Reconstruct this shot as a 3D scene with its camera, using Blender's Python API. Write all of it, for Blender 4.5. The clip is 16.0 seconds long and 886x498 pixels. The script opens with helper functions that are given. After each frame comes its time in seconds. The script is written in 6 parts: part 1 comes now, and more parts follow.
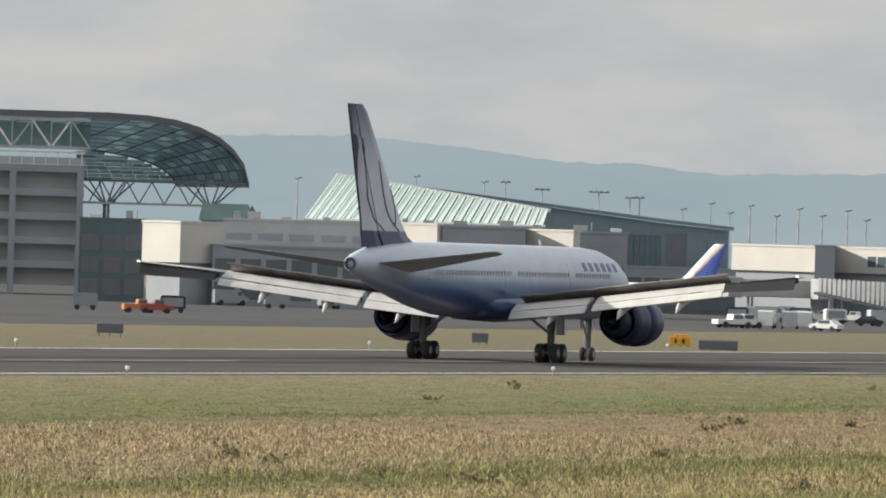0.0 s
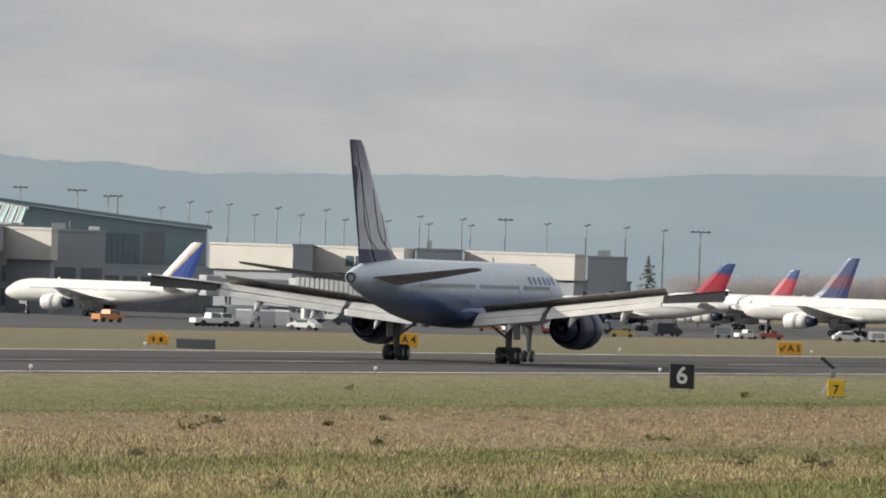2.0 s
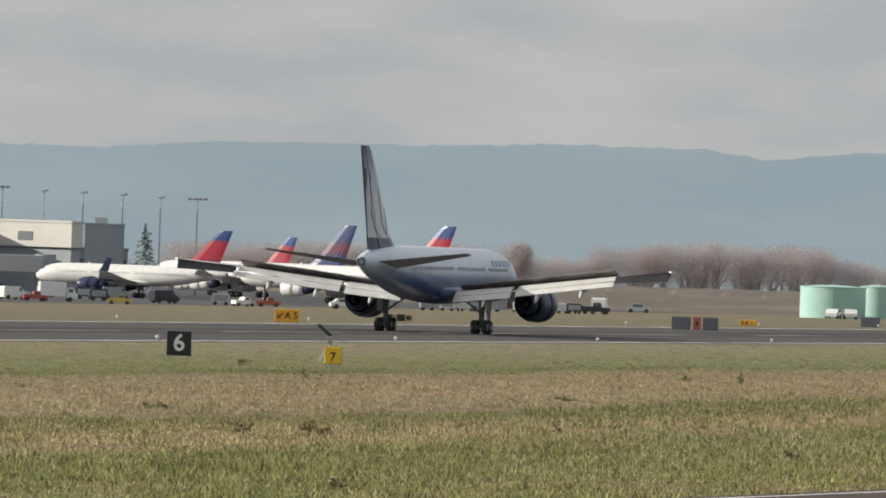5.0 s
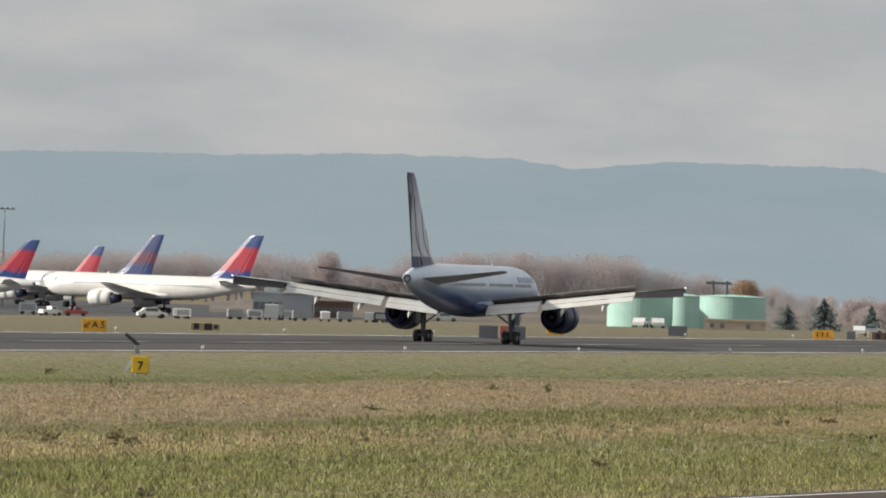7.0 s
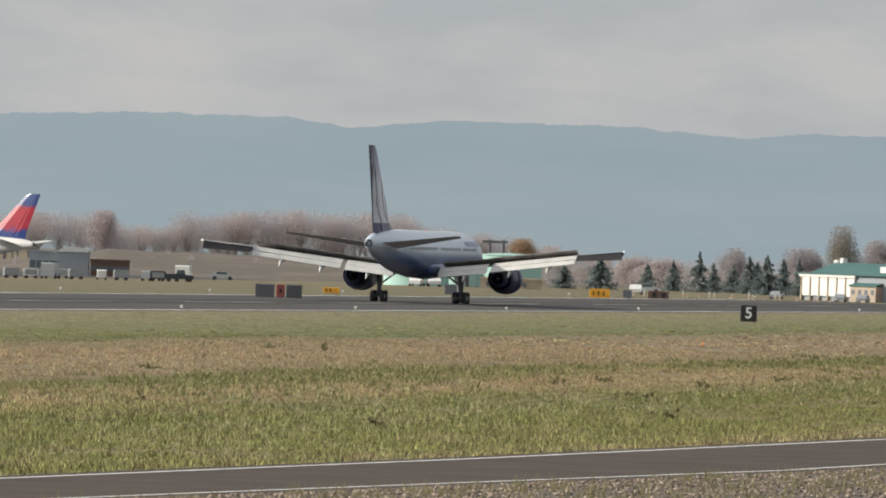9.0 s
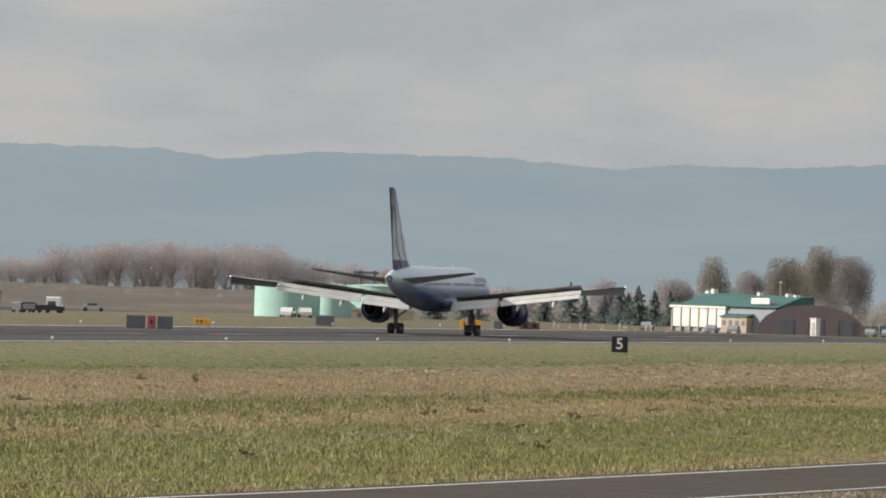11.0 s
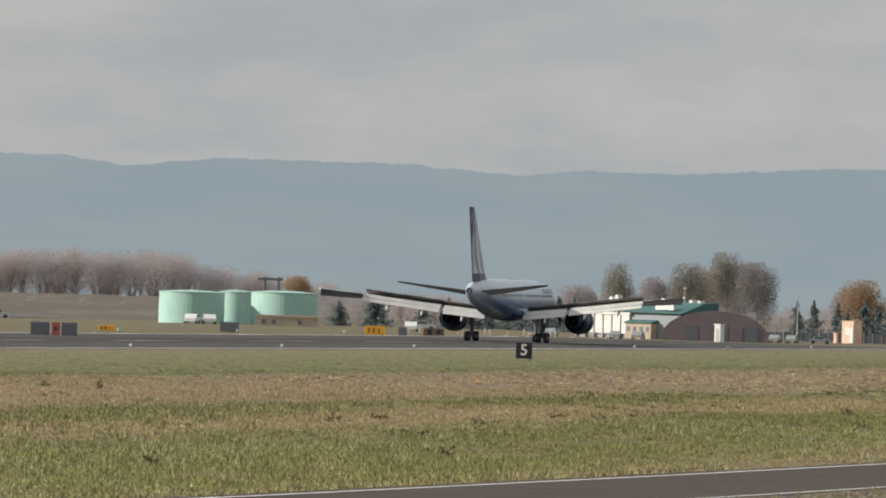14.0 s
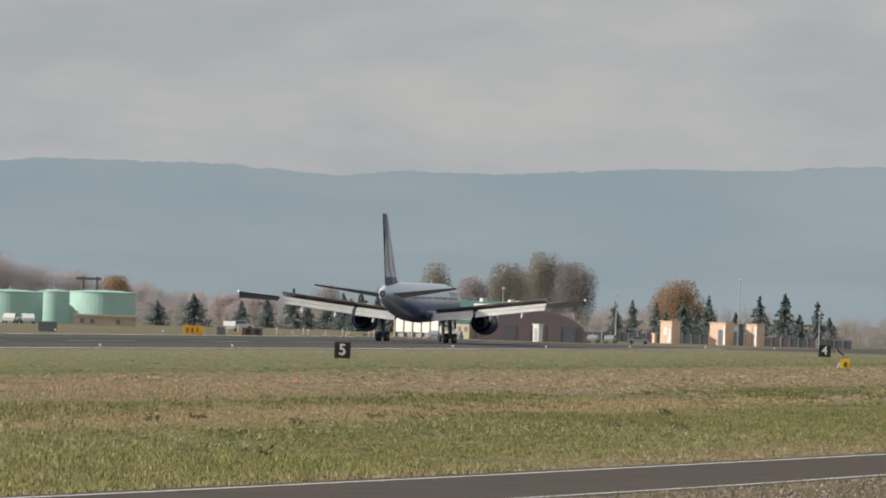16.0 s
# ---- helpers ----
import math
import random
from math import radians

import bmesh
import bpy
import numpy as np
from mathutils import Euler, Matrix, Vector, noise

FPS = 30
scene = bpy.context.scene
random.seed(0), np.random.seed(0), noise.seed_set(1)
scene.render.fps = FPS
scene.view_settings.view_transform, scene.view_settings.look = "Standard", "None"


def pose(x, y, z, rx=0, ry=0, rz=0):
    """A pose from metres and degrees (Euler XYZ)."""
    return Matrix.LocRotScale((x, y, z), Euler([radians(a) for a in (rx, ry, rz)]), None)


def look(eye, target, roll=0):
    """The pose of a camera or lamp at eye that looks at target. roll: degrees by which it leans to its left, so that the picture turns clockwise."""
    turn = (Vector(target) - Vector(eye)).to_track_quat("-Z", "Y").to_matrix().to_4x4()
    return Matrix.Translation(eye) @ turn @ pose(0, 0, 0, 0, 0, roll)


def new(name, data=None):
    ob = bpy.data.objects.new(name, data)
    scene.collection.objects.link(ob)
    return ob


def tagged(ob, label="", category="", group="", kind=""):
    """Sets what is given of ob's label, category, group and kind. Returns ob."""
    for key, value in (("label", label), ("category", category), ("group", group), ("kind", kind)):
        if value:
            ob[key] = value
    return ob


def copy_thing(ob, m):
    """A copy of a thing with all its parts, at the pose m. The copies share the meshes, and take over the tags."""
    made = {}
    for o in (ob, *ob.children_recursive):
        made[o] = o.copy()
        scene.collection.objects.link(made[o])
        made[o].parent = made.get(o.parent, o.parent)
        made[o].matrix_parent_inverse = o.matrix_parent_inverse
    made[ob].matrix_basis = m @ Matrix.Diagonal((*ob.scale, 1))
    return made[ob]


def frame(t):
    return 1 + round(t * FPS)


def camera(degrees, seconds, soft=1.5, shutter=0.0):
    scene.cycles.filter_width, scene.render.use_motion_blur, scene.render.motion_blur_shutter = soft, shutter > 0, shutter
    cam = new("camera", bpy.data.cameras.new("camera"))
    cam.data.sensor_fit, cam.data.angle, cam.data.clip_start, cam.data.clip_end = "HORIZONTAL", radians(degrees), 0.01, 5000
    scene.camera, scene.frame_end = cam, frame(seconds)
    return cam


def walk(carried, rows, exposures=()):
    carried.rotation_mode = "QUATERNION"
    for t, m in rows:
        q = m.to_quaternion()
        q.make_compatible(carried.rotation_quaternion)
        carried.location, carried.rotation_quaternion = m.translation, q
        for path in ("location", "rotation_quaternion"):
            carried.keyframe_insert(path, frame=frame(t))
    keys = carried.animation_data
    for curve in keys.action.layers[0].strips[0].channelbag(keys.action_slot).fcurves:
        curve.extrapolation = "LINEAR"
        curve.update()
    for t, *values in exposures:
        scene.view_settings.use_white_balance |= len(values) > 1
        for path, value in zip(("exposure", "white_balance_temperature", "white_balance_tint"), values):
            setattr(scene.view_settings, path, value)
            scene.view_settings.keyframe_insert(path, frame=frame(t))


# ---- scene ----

# ---------------------------------------------------------------- camera
EYE = (0.0, 0.0, 5.39)
cam = camera(4.4426, 16.0, soft=1.9)
# seconds, bearing from the runway's direction, tilt, lean (degrees)
AIM = [
    (0, -18.1456, 0.0602, 1.714),
    (0.5, -17.3814, 0.0701, 1.868),
    (1, -16.8045, 0.0904, 1.796),
    (1.5, -16.2233, 0.1097, 1.970),
    (2, -15.5286, 0.1363, 1.954),
    (2.5, -15.0471, 0.1337, 1.994),
    (3, -14.5441, 0.1584, 1.953),
    (3.5, -14.0808, 0.1817, 2.062),
    (4, -13.6885, 0.1783, 2.067),
    (4.5, -13.3107, 0.0523, 1.999),
    (5, -13.0021, 0.0583, 1.987),
    (5.2, -12.8639, 0.0800, 1.987),
    (7.3, -11.8897, 0.1248, 1.954),
    (7.5, -11.7782, 0.1002, 1.954),
    (8, -11.5257, 0.0180, 1.964),
    (8.5, -11.2747, -0.0660, 1.946),
    (9, -10.9098, -0.0327, 1.981),
    (9.5, -10.6628, -0.0004, 1.907),
    (10, -10.4981, 0.0313, 1.979),
    (10.2, -10.4406, 0.0531, 1.979),
    (12.3, -10.1556, 0.2539, 1.877),
    (12.5, -10.1473, 0.2598, 1.877),
    (13, -10.0205, 0.2253, 1.919),
    (13.5, -9.8639, 0.2338, 1.899),
    (14, -9.7889, 0.1919, 1.876),
    (14.5, -9.6048, 0.2022, 1.874),
    (15, -9.4205, 0.2006, 1.970),
    (15.5, -9.1649, 0.2321, 1.922),
    (16, -8.8792, 0.2207, 1.934),
]


def aim(b, el, roll):
    b, el = radians(b), radians(el)
    far = (EYE[0] + 1000 * math.sin(b) * math.cos(el), EYE[1] + 1000 * math.cos(b) * math.cos(el), EYE[2] + 1000 * math.sin(el))
    return look(EYE, far, roll)


walk(cam, [(t, aim(b, el, roll)) for t, b, el, roll in AIM], exposures=[(0, 0.27), (1.5, 0.14), (4, 0.08), (9, 0.14), (12.5, 0.02), (16, 0.02)])

# seconds, place of the main gear along the runway (metres)
ROLL = [(0, 592.5), (0.5, 618.1), (1, 643.2), (1.5, 668.1), (2, 692.2), (2.5, 716.1), (3, 739.6), (3.5, 762.3), (4, 784.5), (4.5, 805.7), (5, 827.0), (7.5, 928.2), (8, 947.4), (8.5, 965.3), (9, 983.6), (9.5, 1001.6), (10, 1019.4), (12.5, 1103.3), (13, 1119.5), (13.5, 1134.7), (14, 1150.0), (14.5, 1165.0), (15, 1179.7), (15.5, 1194.0), (16, 1209.3)]
# ---------------------------------------------------------------- light
SUN_BEARING, SUN_HEIGHT = -104.0, 22.0
scene.view_settings.exposure = 0.0
world = bpy.data.worlds.new("world")
scene.world = world
world.use_nodes = True


def sky():
    nt = world.node_tree
    N, L = nt.nodes, nt.links
    N.clear()
    out = N.new("ShaderNodeOutputWorld")
    bg = N.new("ShaderNodeBackground")
    nish = N.new("ShaderNodeTexSky")
    nish.sky_type = "NISHITA"
    nish.sun_disc = False
    nish.sun_elevation = radians(SUN_HEIGHT)
    nish.sun_rotation = radians(SUN_BEARING)
    nish.air_density, nish.dust_density = 1.0, 2.0
    co = N.new("ShaderNodeTexCoord")
    mp = N.new("ShaderNodeMapping")
    mp.inputs["Scale"].default_value = (34, 34, 105)
    no = N.new("ShaderNodeTexNoise")
    no.inputs["Detail"].default_value = 7
    no.inputs["Roughness"].default_value = 0.52
    no.inputs["Scale"].default_value = 1.3
    ra = N.new("ShaderNodeValToRGB")
    e = ra.color_ramp.elements
    e[0].position, e[0].color = 0.36, (3.95, 4.2, 4.42, 1)
    e[1].position, e[1].color = 0.66, (5.0, 4.95, 4.9, 1)
    mix = N.new("ShaderNodeMixRGB")
    mix.inputs[0].default_value = 0.93
    L.new(co.outputs["Generated"], mp.inputs["Vector"])
    L.new(mp.outputs[0], no.inputs["Vector"])
    L.new(no.outputs["Fac"], ra.inputs[0])
    L.new(nish.outputs[0], mix.inputs[1])
    L.new(ra.outputs[0], mix.inputs[2])
    # the cloud is a little brighter overhead than at the horizon
    sep = N.new("ShaderNodeSeparateXYZ")
    up = N.new("ShaderNodeMapRange")
    up.inputs["From Min"].default_value, up.inputs["From Max"].default_value = 0.03, 0.75
    up.inputs["To Min"].default_value, up.inputs["To Max"].default_value = 1.0, 1.35
    L.new(co.outputs["Generated"], sep.inputs[0])
    L.new(sep.outputs["Z"], up.inputs["Value"])
    br = N.new("ShaderNodeVectorMath")
    br.operation = "SCALE"
    L.new(mix.outputs[0], br.inputs[0])
    L.new(up.outputs[0], br.inputs["Scale"])
    L.new(br.outputs[0], bg.inputs["Color"])
    bg.inputs["Strength"].default_value = 0.1
    L.new(bg.outputs[0], out.inputs["Surface"])


sky()
sun = new("sun", bpy.data.lights.new("sun", "SUN"))
sun.data.energy, sun.data.angle, sun.data.color = 5.0, radians(0.6), (1.0, 0.93, 0.82)
_b, _e = radians(SUN_BEARING), radians(SUN_HEIGHT)
sun.matrix_world = look((1000 * math.sin(_b) * math.cos(_e), 1000 * math.cos(_b) * math.cos(_e), 1000 * math.sin(_e)), (0, 0, 0))

# ---------------------------------------------------------------- materials


def mat(name, col, rough=0.6, metal=0.0, col2=None, scale=3.0, amount=0.5, bump=0.0, fine=None, spec=0.5, island=0.0):
    """A surface that varies between two colours at two scales, with a little relief."""
    m = bpy.data.materials.new(name)
    m.use_nodes = True
    nt = m.node_tree
    N, L = nt.nodes, nt.links
    bs = N["Principled BSDF"]
    bs.inputs["Roughness"].default_value = rough
    bs.inputs["Metallic"].default_value = metal
    bs.inputs["Specular IOR Level"].default_value = spec
    col2 = col2 or tuple(c * 0.8 for c in col)
    co = N.new("ShaderNodeTexCoord")
    n1 = N.new("ShaderNodeTexNoise")
    n1.inputs["Scale"].default_value = scale
    n1.inputs["Detail"].default_value = 4
    n2 = N.new("ShaderNodeTexNoise")
    n2.inputs["Scale"].default_value = fine or scale * 9
    n2.inputs["Detail"].default_value = 3
    L.new(co.outputs["Object"], n1.inputs["Vector"])
    L.new(co.outputs["Object"], n2.inputs["Vector"])
    add = N.new("ShaderNodeMath")
    add.operation = "MULTIPLY_ADD"
    add.inputs[1].default_value = 0.35
    L.new(n2.outputs["Fac"], add.inputs[0])
    L.new(n1.outputs["Fac"], add.inputs[2])
    mr = N.new("ShaderNodeMapRange")
    mr.inputs["From Min"].default_value, mr.inputs["From Max"].default_value = 0.45, 0.9
    mr.inputs["To Max"].default_value = amount * 2
    L.new(add.outputs[0], mr.inputs["Value"])
    mix = N.new("ShaderNodeMixRGB")
    mix.inputs[1].default_value = (*col, 1)
    mix.inputs[2].default_value = (*col2, 1)
    L.new(mr.outputs[0], mix.inputs[0])
    last = mix.outputs[0]
    if island:
        geo = N.new("ShaderNodeNewGeometry")
        hsv = N.new("ShaderNodeHueSaturation")
        r2 = N.new("ShaderNodeMapRange")
        r2.inputs["To Min"].default_value, r2.inputs["To Max"].default_value = 1 - island, 1 + island
        L.new(geo.outputs["Random Per Island"], r2.inputs["Value"])
        L.new(r2.outputs[0], hsv.inputs["Value"])
        L.new(last, hsv.inputs["Color"])
        last = hsv.outputs[0]
    L.new(last, bs.inputs["Base Color"])
    if bump:
        bp = N.new("ShaderNodeBump")
        bp.inputs["Strength"].default_value = bump
        L.new(n2.outputs["Fac"], bp.inputs["Height"])
        L.new(bp.outputs[0], bs.inputs["Normal"])
    return m


def translucent(m, share):
    """Let light through thin leaves and blades."""
    N, L = m.node_tree.nodes, m.node_tree.links
    bs = N["Principled BSDF"]
    tr = N.new("ShaderNodeBsdfTranslucent")
    mx = N.new("ShaderNodeMixShader")
    mx.inputs[0].default_value = share
    src = bs.inputs["Base Color"].links[0].from_socket
    L.new(src, tr.inputs["Color"])
    L.new(bs.outputs[0], mx.inputs[1])
    L.new(tr.outputs[0], mx.inputs[2])
    L.new(mx.outputs[0], N["Material Output"].inputs["Surface"])
    return m


def banded(name, stops, axis="Z", rough=0.35, lo=0.0, hi=1.0, spec=0.5, wobble=0.0, kind="LINEAR", slant=0.0):
    """Paint that changes along one axis of the thing."""
    m = mat(name, (0.5, 0.5, 0.5), rough, spec=spec)
    nt = m.node_tree
    N, L = nt.nodes, nt.links
    co = N.new("ShaderNodeTexCoord")
    sp = N.new("ShaderNodeSeparateXYZ")
    mr = N.new("ShaderNodeMapRange")
    mr.inputs["From Min"].default_value, mr.inputs["From Max"].default_value = lo, hi
    ra = N.new("ShaderNodeValToRGB")
    ra.color_ramp.interpolation = kind
    while len(ra.color_ramp.elements) < len(stops):
        ra.color_ramp.elements.new(0.5)
    for e, (p, c) in zip(ra.color_ramp.elements, stops):
        e.position, e.color = p, (*c, 1)
    L.new(co.outputs["Object"], sp.inputs[0])
    sl = N.new("ShaderNodeMath")
    sl.operation = "MULTIPLY_ADD"
    sl.inputs[1].default_value = slant
    L.new(sp.outputs["Z"], sl.inputs[0])
    L.new(sp.outputs[axis], sl.inputs[2])
    L.new(sl.outputs[0], mr.inputs["Value"])
    L.new(mr.outputs[0], ra.inputs[0])
    no = N.new("ShaderNodeTexNoise")
    no.inputs["Scale"].default_value = 0.9
    no.inputs["Detail"].default_value = 5
    L.new(co.outputs["Object"], no.inputs["Vector"])
    mul = N.new("ShaderNodeMixRGB")
    mul.blend_type = "MULTIPLY"
    mul.inputs[0].default_value = 0.3
    L.new(ra.outputs[0], mul.inputs[1])
    L.new(no.outputs["Fac"], mul.inputs[2])
    L.new(mul.outputs[0], N["Principled BSDF"].inputs["Base Color"])
    if wobble:
        ad = N.new("ShaderNodeMath")
        ad.operation = "MULTIPLY_ADD"
        ad.inputs[1].default_value = wobble
        L.new(no.outputs["Fac"], ad.inputs[0])
        L.new(mr.outputs[0], ad.inputs[2])
        L.new(ad.outputs[0], ra.inputs[0])
    return m


DRY, LUSH = (0.35, 0.28, 0.185), (0.14, 0.188, 0.065)


def ground_mat(name, stops, lo, hi, rough=0.95, wob=6.0, island=0.25, fine=2.2, dark=0.45, level=1.0):
    """Turf whose colour runs in bands along the runway, broken up by noise."""
    m = bpy.data.materials.new(name)
    m.use_nodes = True
    nt = m.node_tree
    N, L = nt.nodes, nt.links
    bs = N["Principled BSDF"]
    bs.inputs["Roughness"].default_value = rough
    bs.inputs["Specular IOR Level"].default_value = 0.15
    geo = N.new("ShaderNodeNewGeometry")
    mp = N.new("ShaderNodeMapping")
    mp.inputs["Scale"].default_value = (0.06, 0.013, 0.02)
    L.new(geo.outputs["Position"], mp.inputs["Vector"])
    n1 = N.new("ShaderNodeTexNoise")
    n1.inputs["Scale"].default_value = 1.0
    n1.inputs["Detail"].default_value = 6
    n1.inputs["Roughness"].default_value = 0.62
    L.new(mp.outputs[0], n1.inputs["Vector"])
    sp = N.new("ShaderNodeSeparateXYZ")
    L.new(geo.outputs["Position"], sp.inputs[0])
    ad = N.new("ShaderNodeMath")
    ad.operation = "MULTIPLY_ADD"
    ad.inputs[1].default_value = wob * 3
    L.new(n1.outputs["Fac"], ad.inputs[0])
    L.new(sp.outputs["X"], ad.inputs[2])
    mr = N.new("ShaderNodeMapRange")
    mr.inputs["From Min"].default_value, mr.inputs["From Max"].default_value = lo + wob * 1.5, hi + wob * 1.5
    L.new(ad.outputs[0], mr.inputs["Value"])
    ra = N.new("ShaderNodeValToRGB")
    while len(ra.color_ramp.elements) < len(stops):
        ra.color_ramp.elements.new(0.5)
    for e, (x, c) in zip(ra.color_ramp.elements, stops):
        e.position, e.color = (x - lo) / (hi - lo), (*c, 1)
    L.new(mr.outputs[0], ra.inputs[0])
    # dry patches and darker clumps inside the bands
    shade = ra.outputs[0]
    for size, a, b, share, tone in (((0.3, 0.075, 0.1), 0.49, 0.64, 0.55, DRY), ((1.1, 0.3, 0.3), 0.52, 0.66, 0.4, DRY), ((0.8, 0.22, 0.3), 0.53, 0.64, 0.45, LUSH)):
        m5 = N.new("ShaderNodeMapping")
        m5.inputs["Scale"].default_value = size
        m5.inputs["Location"].default_value = (size[0] * 40, 7, 3)
        n5 = N.new("ShaderNodeTexNoise")
        n5.inputs["Scale"].default_value = 1.0
        n5.inputs["Detail"].default_value = 5
        r5 = N.new("ShaderNodeMapRange")
        r5.inputs["From Min"].default_value, r5.inputs["From Max"].default_value = a, b
        r5.inputs["To Max"].default_value = share
        x5 = N.new("ShaderNodeMixRGB")
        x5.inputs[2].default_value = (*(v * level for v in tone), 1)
        L.new(geo.outputs["Position"], m5.inputs["Vector"])
        L.new(m5.outputs[0], n5.inputs["Vector"])
        L.new(n5.outputs["Fac"], r5.inputs["Value"])
        L.new(r5.outputs[0], x5.inputs[0])
        L.new(shade, x5.inputs[1])
        shade = x5.outputs[0]
    n2 = N.new("ShaderNodeTexNoise")
    n2.inputs["Scale"].default_value = fine
    n2.inputs["Detail"].default_value = 4
    L.new(geo.outputs["Position"], n2.inputs["Vector"])
    r2 = N.new("ShaderNodeMapRange")
    r2.inputs["From Min"].default_value, r2.inputs["From Max"].default_value = 0.3, 0.7
    r2.inputs["To Min"].default_value, r2.inputs["To Max"].default_value = 1 - dark, 1 + dark
    L.new(n2.outputs["Fac"], r2.inputs["Value"])
    hsv = N.new("ShaderNodeHueSaturation")
    L.new(shade, hsv.inputs["Color"])
    val = r2.outputs[0]
    if island:
        r3 = N.new("ShaderNodeMapRange")
        r3.inputs["To Min"].default_value, r3.inputs["To Max"].default_value = 1 - island, 1 + island
        L.new(geo.outputs["Random Per Island"], r3.inputs["Value"])
        mm = N.new("ShaderNodeMath")
        mm.operation = "MULTIPLY"
        L.new(r3.outputs[0], mm.inputs[0])
        L.new(val, mm.inputs[1])
        # pale seed heads here and there
        pale = N.new("ShaderNodeMath")
        pale.operation = "GREATER_THAN"
        pale.inputs[1].default_value = 0.955
        L.new(geo.outputs["Random Per Island"], pale.inputs[0])
        lift = N.new("ShaderNodeMath")
        lift.operation = "MULTIPLY_ADD"
        lift.inputs[1].default_value = 0.5 if island > 0.5 else 0.15
        L.new(pale.outputs[0], lift.inputs[0])
        L.new(mm.outputs[0], lift.inputs[2])
        val = lift.outputs[0]
        r4 = N.new("ShaderNodeMapRange")
        r4.inputs["To Min"].default_value, r4.inputs["To Max"].default_value = 0.47, 0.53
        L.new(geo.outputs["Random Per Island"], r4.inputs["Value"])
        L.new(r4.outputs[0], hsv.inputs["Hue"])
    L.new(val, hsv.inputs["Value"])
    L.new(hsv.outputs[0], bs.inputs["Base Color"])
    return m


STRAW, STRAW2 = (0.42, 0.318, 0.21), (0.355, 0.292, 0.185)
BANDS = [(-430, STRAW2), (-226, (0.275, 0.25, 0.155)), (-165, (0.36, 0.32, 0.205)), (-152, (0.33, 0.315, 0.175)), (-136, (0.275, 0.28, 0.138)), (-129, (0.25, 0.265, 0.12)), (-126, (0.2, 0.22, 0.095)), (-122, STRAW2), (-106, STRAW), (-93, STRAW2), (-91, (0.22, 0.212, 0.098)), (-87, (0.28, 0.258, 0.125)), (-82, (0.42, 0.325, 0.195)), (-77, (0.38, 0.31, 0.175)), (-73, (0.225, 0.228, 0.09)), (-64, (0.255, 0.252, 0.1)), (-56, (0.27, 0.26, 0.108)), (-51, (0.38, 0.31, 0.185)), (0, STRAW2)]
# turf sheet at 0.55 of the blade tones: shade between blades put into colour
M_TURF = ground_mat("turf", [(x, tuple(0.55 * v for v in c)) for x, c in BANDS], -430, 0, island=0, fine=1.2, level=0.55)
M_GRASSFAR = translucent(ground_mat("grass_blades_far", BANDS, -430, 0, island=0.18, fine=0.5, dark=0.2), 0.45)
M_GRASS = translucent(ground_mat("grass_blades", BANDS, -430, 0, island=0.75, fine=0.7, dark=0.35), 0.45)
M_ASPHALT = mat("asphalt", (0.075, 0.071, 0.07), 0.95, col2=(0.095, 0.09, 0.087), scale=0.08, fine=1.5, bump=0.2, spec=0.1)
M_RUBBER = mat("rubbered_asphalt", (0.05, 0.048, 0.048), 0.95, col2=(0.068, 0.065, 0.064), scale=0.1, fine=1.2, spec=0.1)
M_ROAD = mat("road_asphalt", (0.07, 0.056, 0.048), 0.9, col2=(0.095, 0.077, 0.066), scale=0.3, fine=6, bump=0.2, spec=0.1)
M_APRON = mat("apron_concrete", (0.11, 0.11, 0.11), 0.9, col2=(0.075, 0.075, 0.08), scale=0.02, fine=0.5, spec=0.1)
M_HALL = mat("teal_grey_cladding", (0.16, 0.215, 0.235), 0.55, col2=(0.125, 0.17, 0.19), scale=0.1, fine=1)
M_PAINT = mat("road_paint_white", (0.8, 0.79, 0.76), 0.6, col2=(0.52, 0.51, 0.49), scale=0.4, fine=3, amount=0.4)
M_WORN = mat("worn_centreline_paint", (0.4, 0.39, 0.37), 0.8, col2=(0.16, 0.155, 0.15), scale=0.12, fine=1.2, amount=0.6)
M_STONE = mat("loose_stone", (0.3, 0.235, 0.185), 0.9, col2=(0.15, 0.12, 0.095), scale=1.5, fine=9, island=0.55)
M_RUST = mat("dull_brown_panel", (0.17, 0.1, 0.07), 0.7, col2=(0.12, 0.075, 0.055), scale=1)
M_GRAVEL = mat("gravel", (0.13, 0.105, 0.085), 0.95, col2=(0.05, 0.043, 0.037), scale=2, fine=9, island=0.5)
M_TYRE = mat("tyre_rubber", (0.04, 0.04, 0.043), 0.8, scale=4)
M_STEEL = mat("dull_steel", (0.35, 0.35, 0.36), 0.45, 0.7, scale=3)
M_GALV = mat("galvanised_steel", (0.42, 0.44, 0.45), 0.6, 0.1, scale=1)
M_DARK = mat("dark_void", (0.02, 0.021, 0.023), 0.7)
M_WHITE = mat("white_paint", (0.8, 0.79, 0.76), 0.45, col2=(0.66, 0.65, 0.62), scale=0.5)
M_CONC = mat("concrete", (0.48, 0.48, 0.47), 0.85, col2=(0.39, 0.395, 0.395), scale=0.15, fine=2)
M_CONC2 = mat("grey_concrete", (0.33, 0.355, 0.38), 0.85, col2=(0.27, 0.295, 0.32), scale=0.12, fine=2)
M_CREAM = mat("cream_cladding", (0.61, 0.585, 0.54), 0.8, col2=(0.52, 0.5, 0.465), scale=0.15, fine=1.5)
M_WINDOW = mat("grey_window_glass", (0.13, 0.15, 0.165), 0.2, col2=(0.1, 0.12, 0.13), scale=0.2)
